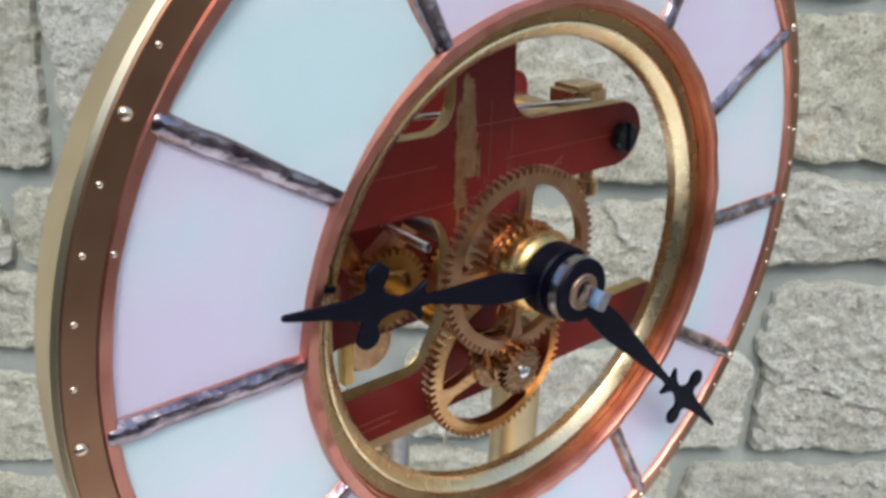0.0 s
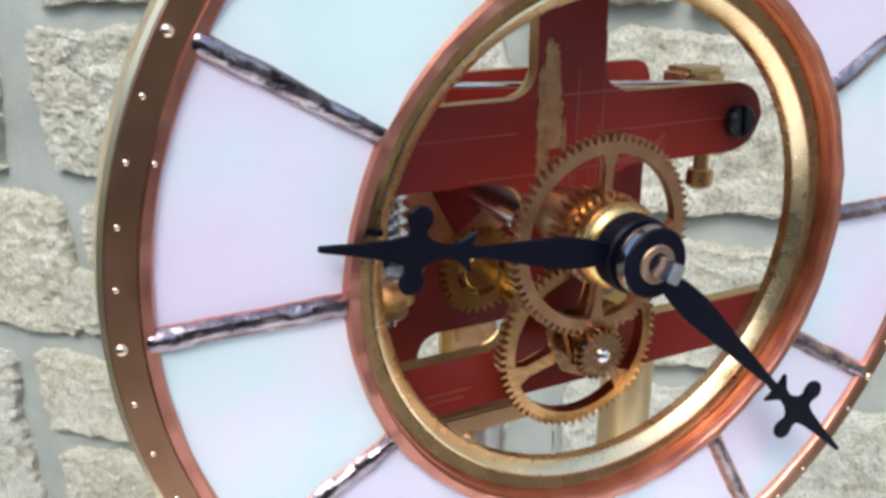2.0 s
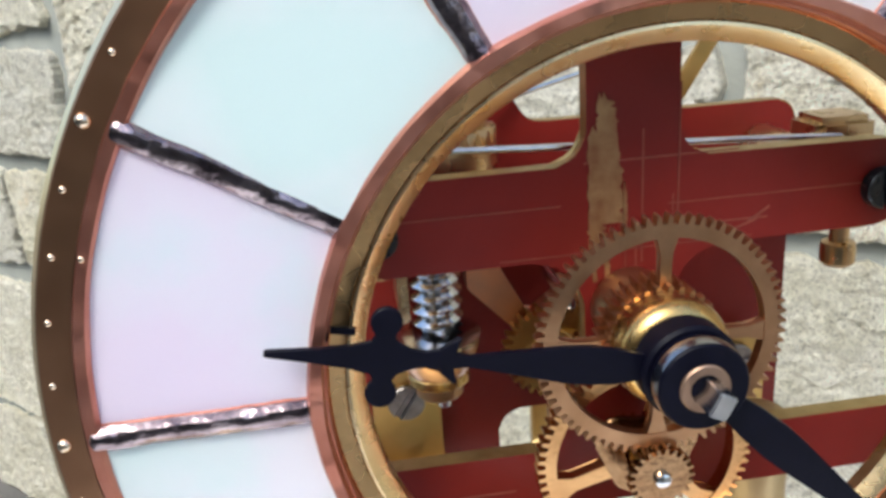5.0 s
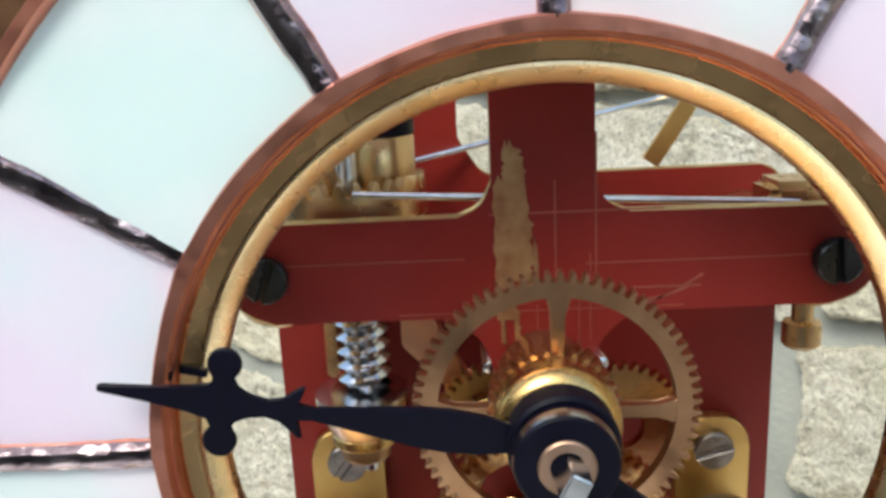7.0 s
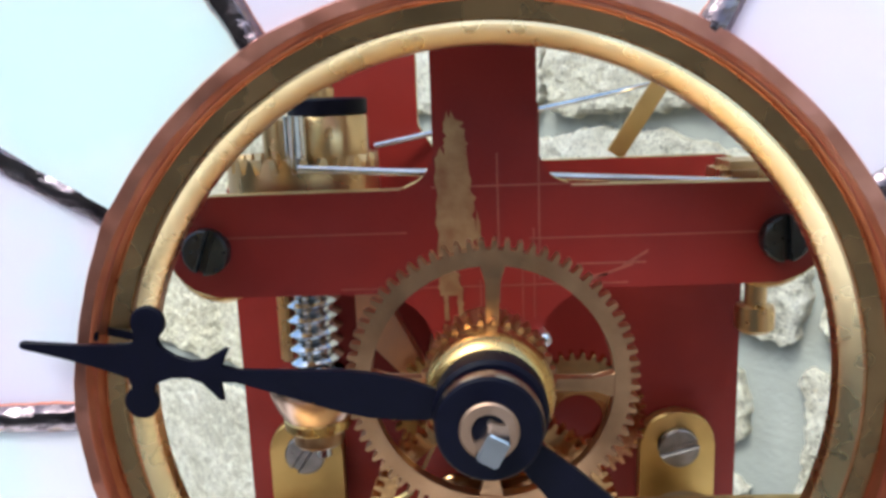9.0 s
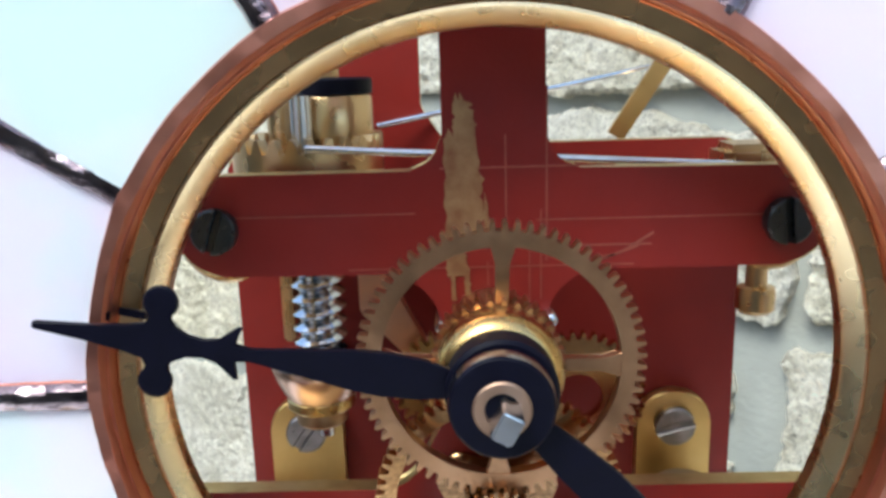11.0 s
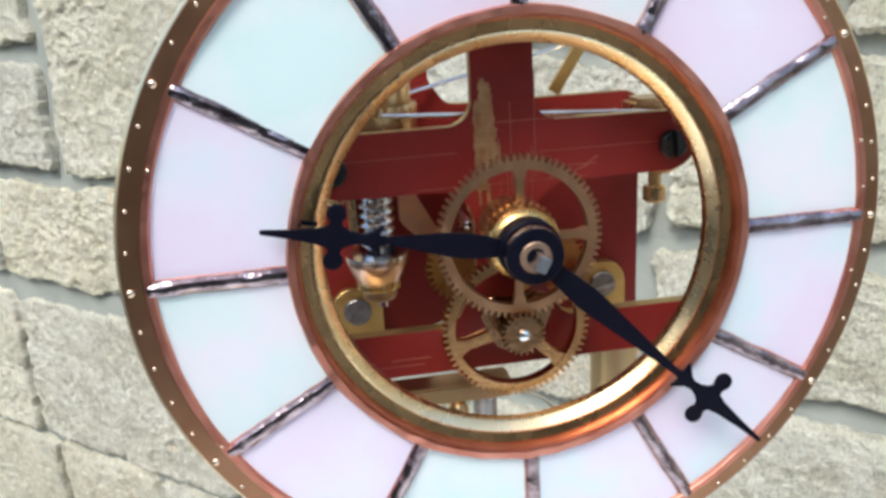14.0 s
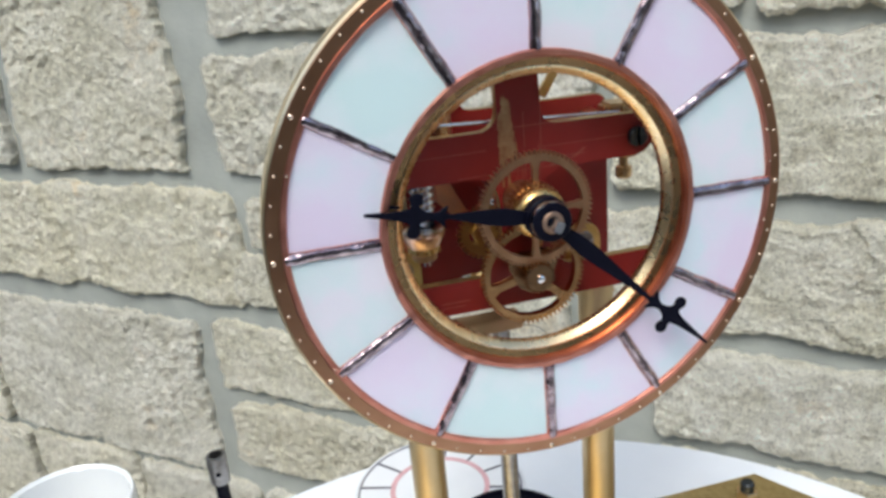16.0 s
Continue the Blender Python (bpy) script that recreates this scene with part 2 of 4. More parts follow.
def fillet(corners, n=6):
    """Points of an outline whose corners (x, z, radius) are rounded."""
    out = []
    k = len(corners)
    for i in range(k):
        p0, p1, p2 = (Vector(corners[(i + j) % k][:2]) for j in (-1, 0, 1))
        r = corners[i][2]
        if r <= 0:
            out.append(tuple(p1))
            continue
        a, b = (p0 - p1).normalized(), (p2 - p1).normalized()
        half = a.angle(b) / 2
        reach = r / math.tan(half)
        c = p1 + (a + b).normalized() * (r / math.sin(half))
        s, e = p1 + a * reach - c, p1 + b * reach - c
        a0, a1 = math.atan2(s.y, s.x), math.atan2(e.y, e.x)
        d = (a1 - a0 + math.pi) % (2 * math.pi) - math.pi
        out += [(c.x + r * math.cos(a0 + d * j / n), c.y + r * math.sin(a0 + d * j / n)) for j in range(n + 1)]
    return out


def slab(pts, y0, y1, bm=None, edge_index=None, bevel=0.0):
    """An outline in x and z, given depth from y0 to y1."""
    bm = bm or bmesh.new()
    f = [bm.verts.new((x, y0, z)) for x, z in pts]
    b = [bm.verts.new((x, y1, z)) for x, z in pts]
    front = bm.faces.new(f)
    back = bm.faces.new(b[::-1])
    k = len(pts)
    for i in range(k):
        s = bm.faces.new((f[i], b[i], b[(i + 1) % k], f[(i + 1) % k]))
        if edge_index is not None:
            s.material_index = edge_index
    if bevel:
        rim = [e for e in bm.edges if (front in e.link_faces) or (back in e.link_faces)]
        res = bmesh.ops.bevel(bm, geom=rim, offset=bevel, segments=1, affect="EDGES")
        if edge_index is not None:
            for q in res["faces"]:
                q.material_index = edge_index
    return bm


def lathe(profile, n=32, axis="y", at=(0, 0, 0), bm=None, closed=False):
    """A profile of (radius, height) turned about an axis."""
    bm = bm or bmesh.new()
    rings = []
    for r, h in profile:
        ring = []
        for i in range(n):
            a = 2 * math.pi * i / n
            c, s = r * math.cos(a), r * math.sin(a)
            v = {"y": (c, h, s), "z": (c, s, h), "x": (h, c, s)}[axis]
            ring.append(bm.verts.new(Vector(v) + Vector(at)))
        rings.append(ring)
    pairs = list(zip(rings, rings[1:])) + ([(rings[-1], rings[0])] if closed else [])
    for p, q in pairs:
        for i in range(n):
            bm.faces.new((p[i], p[(i + 1) % n], q[(i + 1) % n], q[i]))
    if not closed:
        for ring in (rings[0], rings[-1]):
            bm.faces.new(ring)
    return bm


def rod(p0, p1, r, n=12, bm=None):
    bm = bm or bmesh.new()
    p0, p1 = Vector(p0), Vector(p1)
    q = (p1 - p0).to_track_quat("Z", "Y").to_matrix()
    rings = [[bm.verts.new(p + q @ Vector((r * math.cos(2 * math.pi * i / n), r * math.sin(2 * math.pi * i / n), 0))) for i in range(n)] for p in (p0, p1)]
    for i in range(n):
        bm.faces.new((rings[0][i], rings[0][(i + 1) % n], rings[1][(i + 1) % n], rings[1][i]))
    bm.faces.new(rings[0])
    bm.faces.new(rings[1])
    return bm


def box(x0, x1, y0, y1, z0, z1, bevel=0.0, bm=None):
    bm = bm or bmesh.new()
    res = bmesh.ops.create_cube(bm, size=1, matrix=Matrix.Translation(((x0 + x1) / 2, (y0 + y1) / 2, (z0 + z1) / 2)) @ Matrix.Diagonal((x1 - x0, y1 - y0, z1 - z0, 1)))
    if bevel:
        es = {e for v in res["verts"] for e in v.link_edges}
        bmesh.ops.bevel(bm, geom=list(es), offset=bevel, segments=2, affect="EDGES")
    return bm


def ring_piece(r0, r1, y0, y1, a0, a1, n=14):
    """A sector of a flat ring, between two angles from the top, clockwise."""
    pts = [(r1 * math.sin(a0 + (a1 - a0) * i / n), r1 * math.cos(a0 + (a1 - a0) * i / n)) for i in range(n + 1)]
    pts += [(r0 * math.sin(a1 - (a1 - a0) * i / n), r0 * math.cos(a1 - (a1 - a0) * i / n)) for i in range(n + 1)]
    return slab(pts, y0, y1)


def gear(radius, teeth, depth, rim, y0, y1):
    """A rim with cut teeth, in the plane of x and z."""
    bm = bmesh.new()
    outer = []
    for i in range(teeth):
        for f, r in ((0.0, radius - depth), (0.22, radius - depth), (0.34, radius - depth * 0.15), (0.5, radius), (0.66, radius - depth * 0.15), (0.8, radius - depth)):
            outer.append(((i + f) / teeth * 2 * math.pi, r))
    inner = radius - depth - rim

    def ring(y, spec):
        return [bm.verts.new((r * math.sin(a), y, r * math.cos(a))) for a, r in spec]
    low = [(a, inner) for a, r in outer]
    of, ob_, nf, nb = ring(y0, outer), ring(y1, outer), ring(y0, low), ring(y1, low)
    k = len(outer)
    for i in range(k):
        j = (i + 1) % k
        bm.faces.new((of[i], of[j], nf[j], nf[i]))
        bm.faces.new((ob_[i], nb[i], nb[j], ob_[j]))
        bm.faces.new((of[i], ob_[i], ob_[j], of[j]))
        bm.faces.new((nf[i], nf[j], nb[j], nb[i]))
    return bm


def wheel(name, spec, material, label, at, hub, spokes, spoke_w, turn):
    """A wheel whose rim, spokes and hub are parts of their own."""
    radius, teeth, depth, rim, y0, y1 = spec
    ob = part(name, gear(radius, teeth, depth, rim, y0, y1), material, clock, label, m=Matrix.Translation(at))
    inner = radius - depth - rim
    for s in range(spokes):
        flare = [(-spoke_w * 0.8, hub * 0.8), (spoke_w * 0.8, hub * 0.8), (spoke_w * 0.5, hub * 1.25), (spoke_w * 0.45, inner - 0.003), (spoke_w * 0.9, inner - 0.0006), (spoke_w * 1.1, inner + 0.0005),
                 (-spoke_w * 1.1, inner + 0.0005), (-spoke_w * 0.9, inner - 0.0006), (-spoke_w * 0.45, inner - 0.003), (-spoke_w * 0.5, hub * 1.25)]
        part("spoke", slab(flare, y0 + 0.0002, y1 - 0.0002, bevel=0.0002), material, ob, m=Matrix.Rotation(turn + 2 * math.pi * s / spokes, 4, "Y"))
    part("hub", lathe([(hub - 0.0003, y0 - 0.0006), (hub, y0 - 0.0003), (hub, y1 + 0.0003), (hub - 0.0003, y1 + 0.0006)], 28), material, ob)
    return ob


# ---- structure: ground, stone wall, closing walls ----
g = bmesh.new()
bmesh.ops.create_grid(g, x_segments=40, y_segments=40, size=40)
ground = tagged(new("ground", mesh_of("ground", g, PAVING)), "grey concrete patio ground", "ground", kind="structure")

WALL_TURN, WALL_D = -40.0, 0.60
WALL = pose(0, 0, 0, 0, 0, WALL_TURN) @ pose(0, WALL_D, Z0)
wall = tagged(new("wall_north", mesh_of("wall_north", box(-4.2, 3.4, 0.0, 0.3, -Z0, 1.6), MORTAR)), "rough sandstone wall with grey mortar joints", "wall", kind="structure")
wall.matrix_world = WALL
back = tagged(new("wall_south", mesh_of("wall_south", box(-5, 5, 0.0, 0.2, -Z0, 1.7), PLASTER)), "plain garden wall behind the table", "wall", kind="structure")
back.matrix_world = pose(0, 0, 0, 0, 0, WALL_TURN) @ pose(0, -3.4, Z0)


def facet(p, size, o):
    """Height of a broken face: each chip is a small plane with a tilt of its own."""
    near, points = noise.voronoi(Vector((p[0] / size, 0.3 * math.sin(p[1] * 9), p[1] / (size * 0.8))) + o)
    c = points[0]
    tx, tz = noise.noise(c * 3.7 + o), noise.noise(c * 2.9 - o)
    return ((p[0] / size + o.x - c.x) * tx + (p[1] / (size * 0.8) + o.z - c.z) * tz) * size + 0.35 * size * noise.noise(c * 5.3)


def stone_mesh(w, h, seed, proud, step):
    """A pitched-face stone: uneven outline, broken face, edges turned back to the joint."""
    nx, nz = max(6, int(w / step)), max(5, int(h / step))
    o = Vector((seed * 7.31, seed * 3.17, seed * 1.93))
    verts, faces = [], []
    for j in range(nz + 1):
        for i in range(nx + 1):
            fx, fz = i / nx, j / nz
            x, z = (fx - 0.5) * w, (fz - 0.5) * h
            ex = noise.noise(Vector((z * 9, 0, 0)) + o + Vector((40 if fx > 0.5 else 0, 0, 0)))
            ez = noise.noise(Vector((x * 8, 5, 0)) + o + Vector((0, 40 if fz > 0.5 else 0, 0)))
            ex2 = noise.fractal(Vector((z * 24, 2, 9 if fx > 0.5 else 0)) + o, 0.5, 2.7, 4)
            ez2 = noise.fractal(Vector((x * 24, 7, 9 if fz > 0.5 else 0)) + o, 0.5, 2.7, 4)
            gx, gz = x, z
            x += (0.016 * ex + 0.008 * ex2) * (2 * abs(fx - 0.5)) ** 3
            z += (0.013 * ez + 0.008 * ez2) * (2 * abs(fz - 0.5)) ** 3
            # rounded corners
            cx, cz = max(0, abs(fx - 0.5) * w - w / 2 + 0.03) / 0.03, max(0, abs(fz - 0.5) * h - h / 2 + 0.03) / 0.03
            if cx > 0 and cz > 0:
                pull = max(0.0, math.hypot(cx, cz) - 1) * 0.016
                x -= math.copysign(pull, x)
                z -= math.copysign(pull, z)
            edge = min(min(fx, 1 - fx) * w, min(fz, 1 - fz) * h)
            p = Vector((gx, 0, gz)) + o
            lump = noise.fractal(p * 8, 1.0, 2.1, 4) * 0.0046
            ledge = 0.0010 * math.tanh(6 * noise.noise(Vector((gx * 6, 11, gz * 20 + gx * 3)) + o))
            rough = 0.45 + 0.75 * max(0.0, noise.noise(p * 5 + Vector((3, 3, 3))) + 0.35)
            chip = (facet((gx, gz), 0.038, o) * 0.22 + facet((gx + 0.3, gz), 0.013, o) * 0.26) * rough
            crumb = noise.fractal(p * 90, 0.5, 2.3, 4) * 0.0030 * rough
            rise = min(1.0, edge / 0.0065)
            y = -(proud * math.sin(rise * math.pi / 2) + (lump + chip + crumb + ledge) * rise) + (0.02 if edge < 1e-6 else 0)
            if 0 < i < nx and 0 < j < nz:
                x += 0.32 * step * noise.noise(Vector((i * 1.7, j * 2.3, seed)))
                z += 0.32 * step * noise.noise(Vector((i * 2.1, j * 1.9, seed + 7)))
            verts.append((x, y, z))
    for j in range(nz):
        for i in range(nx):
            a = j * (nx + 1) + i
            b, c, d = a + 1, a + nx + 2, a + nx + 1
            faces += [(a, b, c), (a, c, d)] if (i * 7 + j * 3) % 5 < 2 else [(a, b, d), (b, c, d)]
    me = bpy.data.meshes.new("stone")
    me.from_pydata(verts, [], faces)
    me.materials.append(STONE)
    return me


stone_rng = random.Random(11)


def lay(u0, u1, z0, z1):
    u0, u1, z0, z1 = u0 - 0.008, u1 + 0.008, z0 - 0.0055, z1 + 0.0055
    w, h = u1 - u0, z1 - z0
    if w < 0.03 or h < 0.03:
        return
    ob = new("stone", stone_mesh(w, h, stone_rng.uniform(0, 90), stone_rng.uniform(0.011, 0.018), 0.0042 if u1 > -1.4 and u0 < 1.1 and z1 > -0.75 and z0 < 0.3 else 0.011))
    ob.parent = wall
    ob.location = ((u0 + u1) / 2, -0.001, (z0 + z1) / 2)


def course(z0, z1, joints, gap=0.026):
    """Stones side by side between the joints of one course."""
    for u0, u1 in zip(joints, joints[1:]):
        lay(u0 + gap / 2, u1 - gap / 2, z0, z1)


def loose_course(z0, z1, u0, u1):
    joints = [u0]
    while joints[-1] < u1:
        joints.append(joints[-1] + stone_rng.uniform(0.2, 0.5))
    joints[-1] = u1
    if u1 - joints[-2] < 0.12:
        del joints[-2]
    course(z0, z1, joints)


# the courses behind the clock, as they run
course(0.03, 0.24, (-2.35, -1.95, -1.55, -1.125))
lay(-1.10, -0.758, -0.172, 0.20)
course(-0.172, -0.005, (-2.3, -1.85, -1.5, -1.125))
course(-0.172, -0.008, (-0.70, -0.42, -0.13, 0.215))
course(-0.136, -0.012, (0.215, 0.62, 1.05, 1.4))
course(0.022, 0.19, (-0.675, -0.40, 0.02, 0.36, 0.80, 1.3))
course(-0.385, -0.205, (-2.2, -1.80, -1.36, -0.68))
lay(-0.655, -0.50, -0.283, -0.212)
lay(-0.705, -0.41, -0.385, -0.302)
lay(-0.475, -0.19, -0.285, -0.205)
lay(-0.375, -0.175, -0.385, -0.312)
course(-0.338, -0.200, (-0.145, 0.225))
lay(0.255, 0.60, -0.247, -0.164)
lay(0.325, 0.72, -0.372, -0.280)
course(-0.372, -0.164, (0.735, 1.1, 1.5))
course(-0.72, -0.435, (-2.3, -1.80, -1.355, -0.808))
course(-0.542, -0.424, (-0.78, -0.40, -0.13))
course(-0.688, -0.574, (-0.775, -0.34, -0.10))
course(-0.482, -0.368, (-0.082, 0.315, 0.70, 1.1, 1.5))
course(-0.700, -0.512, (-0.10, 0.25, 0.62, 1.1, 1.5))
loose_course(-0.96, -0.745, -2.3, 1.5)
for z0, z1 in ((0.27, 0.44), (0.47, 0.66), (0.69, 0.83), (0.86, 1.05), (1.08, 1.25), (1.28, 1.46)):
    loose_course(z0, z1, -2.3, 1.5)
for z0, z1 in ((-0.96, -0.74), (-0.71, -0.50), (-0.47, -0.21), (-0.18, 0.02), (0.05, 0.24), (0.27, 0.5), (0.53, 0.75), (0.78, 1.0), (1.03, 1.25), (1.28, 1.5)):
    loose_course(z0, z1, -4.1, -2.34)
    loose_course(z0, z1, 1.5, 3.3)

# ---- table ----
TABLE_C, TABLE_R = (-0.02, -0.072), 0.305
table = thing("round_table", (*TABLE_C, 0), (*TABLE_C, 0), "round white plastic garden table with rolled edge", "table")
tp = [(0.0005, ZT), (TABLE_R - 0.012, ZT), (TABLE_R - 0.004, ZT - 0.002), (TABLE_R, ZT - 0.008), (TABLE_R - 0.002, ZT - 0.03), (TABLE_R - 0.012, ZT - 0.03), (TABLE_R - 0.014, ZT - 0.016), (0.0005, ZT - 0.016)]
part("tabletop", lathe(tp, 96, "z"), WHITE, table)
part("pedestal", lathe([(0.03, ZT - 0.016), (0.025, ZT - 0.1), (0.025, 0.08), (0.05, 0.03), (0.2, 0.02), (0.21, 0.0)], 32, "z"), WHITE, table)

# ---- the clock ----
BASE = (0.0, 0.04, ZT)
MOVE = Vector((0.0003, 0.0, -0.0011))   # the movement sits a little low in the dial
DIAL = Vector((0.0, 0.0, Z0)) + MOVE
clock = thing("skeleton_clock", BASE, DIAL, "brass skeleton clock with opal glass dial, red frame and black hands", "clock")
ZB = ZT - DIAL.z                  # table top below the movement's origin

# dial: brass outer ring, copper beads, opal panels, solder bars, brass bezel
HUB = Matrix.Translation((0.0002, 0, 0.0025))
GLASS = Matrix.Translation((0.0006, 0, 0.0002))   # the glass is set off-centre in its ring
dial = part("dial", lathe([(0.0958, -0.0006), (0.1012, -0.0006), (0.1020, 0.0003), (0.1022, 0.0082), (0.1014, 0.0088), (0.0958, 0.0088)], 144, closed=True), PALEB, clock, "dial of twelve opal glass panels in a brass ring", m=Matrix.Translation(-MOVE))


def bead(r, half, high, n=180, seed=0, straight=0.0):
    bm = bmesh.new()
    prof = [(-1.0, 0.0), (-0.88, 0.7), (-0.6, 1.0), (0.6, 1.0), (0.88, 0.7), (1.0, 0.0)]
    rings = []
    for i in range(n):
        a = 2 * math.pi * i / n
        w = 1 + 0.14 * noise.noise(Vector((math.cos(a) * 9, math.sin(a) * 9, seed)))
        h = 1 + 0.2 * noise.noise(Vector((math.cos(a) * 14, math.sin(a) * 14, seed + 5)))
        off = abs((a / (math.pi / 6)) % 1 - 0.5) * math.pi / 6
        wide = straight * (1 / math.cos(off) - 1)
        rings.append([bm.verts.new(((r + q * half * w + (wide if q > 0.2 else 0.0)) * math.sin(a), -high * p * h + 0.0006, (r + q * half * w + (wide if q > 0.2 else 0.0)) * math.cos(a))) for q, p in prof])
    for i in range(n):
        p, q = rings[i], rings[(i + 1) % n]
        for j in range(len(prof) - 1):
            bm.faces.new((p[j], p[j + 1], q[j + 1], q[j]))
        bm.faces.new((p[-1], p[0], q[0], q[-1]))
    return bm


part("ring_face", lathe([(0.0960, -0.0010), (0.1008, -0.0010), (0.1011, -0.0007), (0.1011, -0.0004), (0.0960, -0.0004)], 144, closed=True), RINGF, dial, "dark bronze face of the outer ring")
part("outer_copper_bead", bead(0.0954, 0.0014, 0.0020, seed=1), COPPER, dial, "copper foil edging", m=GLASS)
part("inner_copper_bead", bead(0.0604, 0.0014, 0.0028, seed=2, straight=0.012), COPPER, dial, "copper foil edging", m=GLASS)
part("copper_inner_wall", lathe([(0.0592, -0.0006), (0.0588, -0.0006), (0.0588, 0.0032), (0.0592, 0.0032)], 144, closed=True), COPPER, dial, "copper foil lining of the dial opening", m=GLASS)
bezel = mesh_of("bezel", lathe([(0.0602, 0.0042), (0.0592, 0.0030), (0.0588, 0.0022), (0.0584, 0.0020), (0.0559, 0.0026), (0.0556, 0.0032), (0.0556, 0.0068), (0.0602, 0.0068)], 144, closed=True), BEZELB)
part("bezel", smooth_by_angle(bezel, 24), None, dial, "sloping dark bronze inner bezel", m=GLASS)
lip = mesh_of("bezel_lip", lathe([(0.0558, 0.0030), (0.0556, 0.0024), (0.0551, 0.0023), (0.0530, 0.0040), (0.0526, 0.0047), (0.0526, 0.0072), (0.0555, 0.0072)], 144, closed=True), LIPB)
part("bezel_lip", smooth_by_angle(lip, 24), None, dial, "pale polished brass lip", m=GLASS)
panel_me = []
for g_mat in (MINTG, PINKG):
    me = mesh_of("glass_panel", ring_piece(0.0608, 0.0948, -0.0002, 0.0030, radians(0.9), radians(29.1)), g_mat)
    panel_me.append(me)
LEAN = {10: -4.2, 1: -1.2, 9: 0.5, 4: 0.8}   # panels that sit a little askew in their foil
for k in range(12):
    mid = Vector((0.078 * math.sin(radians(30 * k + 15)), 0, 0.078 * math.cos(radians(30 * k + 15))))
    tip = Matrix.Translation(mid) @ Matrix.Rotation(radians(LEAN.get(k, 0.0)), 4, "X") @ Matrix.Translation(-mid)
    part("glass_panel", panel_me[1 if k in (1, 3, 4, 5, 7, 9, 11) else 0], None, dial, m=GLASS @ tip @ Matrix.Rotation(radians(30 * k), 4, "Y"))


def solder_bar(seed):
    """A square-shouldered, lumpy run of solder along a radius."""
    bm = bmesh.new()
    n = 56
    prof = [(-1.0, 0.0), (-0.88, 0.40), (-0.68, 0.78), (-0.3, 0.97), (0.1, 1.0), (0.5, 0.90), (0.86, 0.40), (1.0, 0.0)]
    rows = []
    for i in range(n + 1):
        f = i / n
        r = 0.0592 + f * (0.0968 - 0.0592)
        end = min(1.0, min(f, 1 - f) * 14 + 0.5)
        w = 0.00245 * (1 + 0.09 * noise.noise(Vector((f * 9, seed, 0))) + 0.05 * noise.noise(Vector((f * 30, seed, 2)))) * (0.8 + 0.2 * end)
        off = 0.0003 * noise.noise(Vector((f * 4, seed, 9)))
        row = []
        for j, (q, p) in enumerate(prof):
            lump = 1 + 0.22 * noise.noise(Vector((f * 7, seed + j * 0.2, 4))) + 0.05 * noise.noise(Vector((f * 24, seed + j * 0.5, 7)))
            row.append(bm.verts.new((q * w + off, 0.0004 - p * 0.0023 * lump * end, r)))
        rows.append(row)
    for a, b in zip(rows, rows[1:]):
        for j in range(len(prof) - 1):
            q = bm.faces.new((a[j], a[j + 1], b[j + 1], b[j]))
            q.material_index = 1 if j in (0, len(prof) - 2) else 0
        bm.faces.new((a[-1], a[0], b[0], b[-1]))
    bm.faces.new(rows[0])
    bm.faces.new(rows[-1])
    return bm


for k in range(12):
    part("solder_bar", solder_bar(k * 3.7), [SOLDER, COPPER], dial, "lumpy grey solder line", m=GLASS @ Matrix.Rotation(radians(30 * k), 4, "Y"))


def dome(r, h, n=10):
    return lathe([(r, 0.0), (r * 0.92, -h * 0.45), (r * 0.6, -h * 0.85), (r * 0.12, -h)], n)


small, large = (smooth_by_angle(mesh_of("minute_dot", dome(r, r * 0.8), DOTM), 60) for r in (0.00062, 0.00120))
for k in range(60):
    m = Matrix.Rotation(radians(6 * k), 4, "Y") @ Matrix.Translation((0, -0.0009, 0.0992))
    part("minute_dot", large if k % 5 == 0 else small, None, dial, m=m)
fleck = smooth_by_angle(mesh_of("solder_fleck", dome(0.0006, 0.0005), DOTM), 60)
fr = random.Random(4)
for k in range(15):
    a = fr.uniform(0, 360)
    m = GLASS @ Matrix.Rotation(radians(a), 4, "Y") @ Matrix.Translation((0, -0.0012, fr.choice((0.0956, 0.0606))))
    part("solder_fleck", fleck, None, dial, m=m)

# the open joint of the bezel and the foil beside the hour hand
for r0, r1, y0, y1 in ((0.0545, 0.0586, 0.0017, 0.0040), (0.0588, 0.0596, -0.0012, 0.0010)):
    part("ring_joint", box(-0.0006, 0.0006, y0, y1, r0, r1), BLACK, dial, "dark open joint in the ring", m=GLASS @ Matrix.Rotation(radians(282.6), 4, "Y"), smooth=False)

# front frame plate
YF = 0.0235
front_pts = fillet([
    (-0.0080, 0.075, 0.002), (-0.0080, 0.0312, 0.006), (-0.0555, 0.0312, 0.0086), (-0.0555, 0.0132, 0.0086), (-0.0086, 0.0130, 0.0098),
    (-0.0086, -0.014, 0.01), (-0.016, -0.0288, 0.006), (-0.0720, -0.0288, 0.002), (-0.0720, -0.0430, 0.002),
    (0.0740, -0.0430, 0.002), (0.0740, -0.0288, 0.002), (0.018, -0.0288, 0.006), (0.0093, -0.014, 0.01), (0.0093, 0.0132, 0.0098),
    (0.0592, 0.0132, 0.0086), (0.0592, 0.0306, 0.0086), (0.0097, 0.0312, 0.006), (0.0096, 0.075, 0.002)])
front = part("front_frame_plate", slab(front_pts, YF, YF + 0.004, edge_index=1, bevel=0.0004), [RED, EDGEB], clock, "red painted brass frame plate with bare edges", smooth=False)


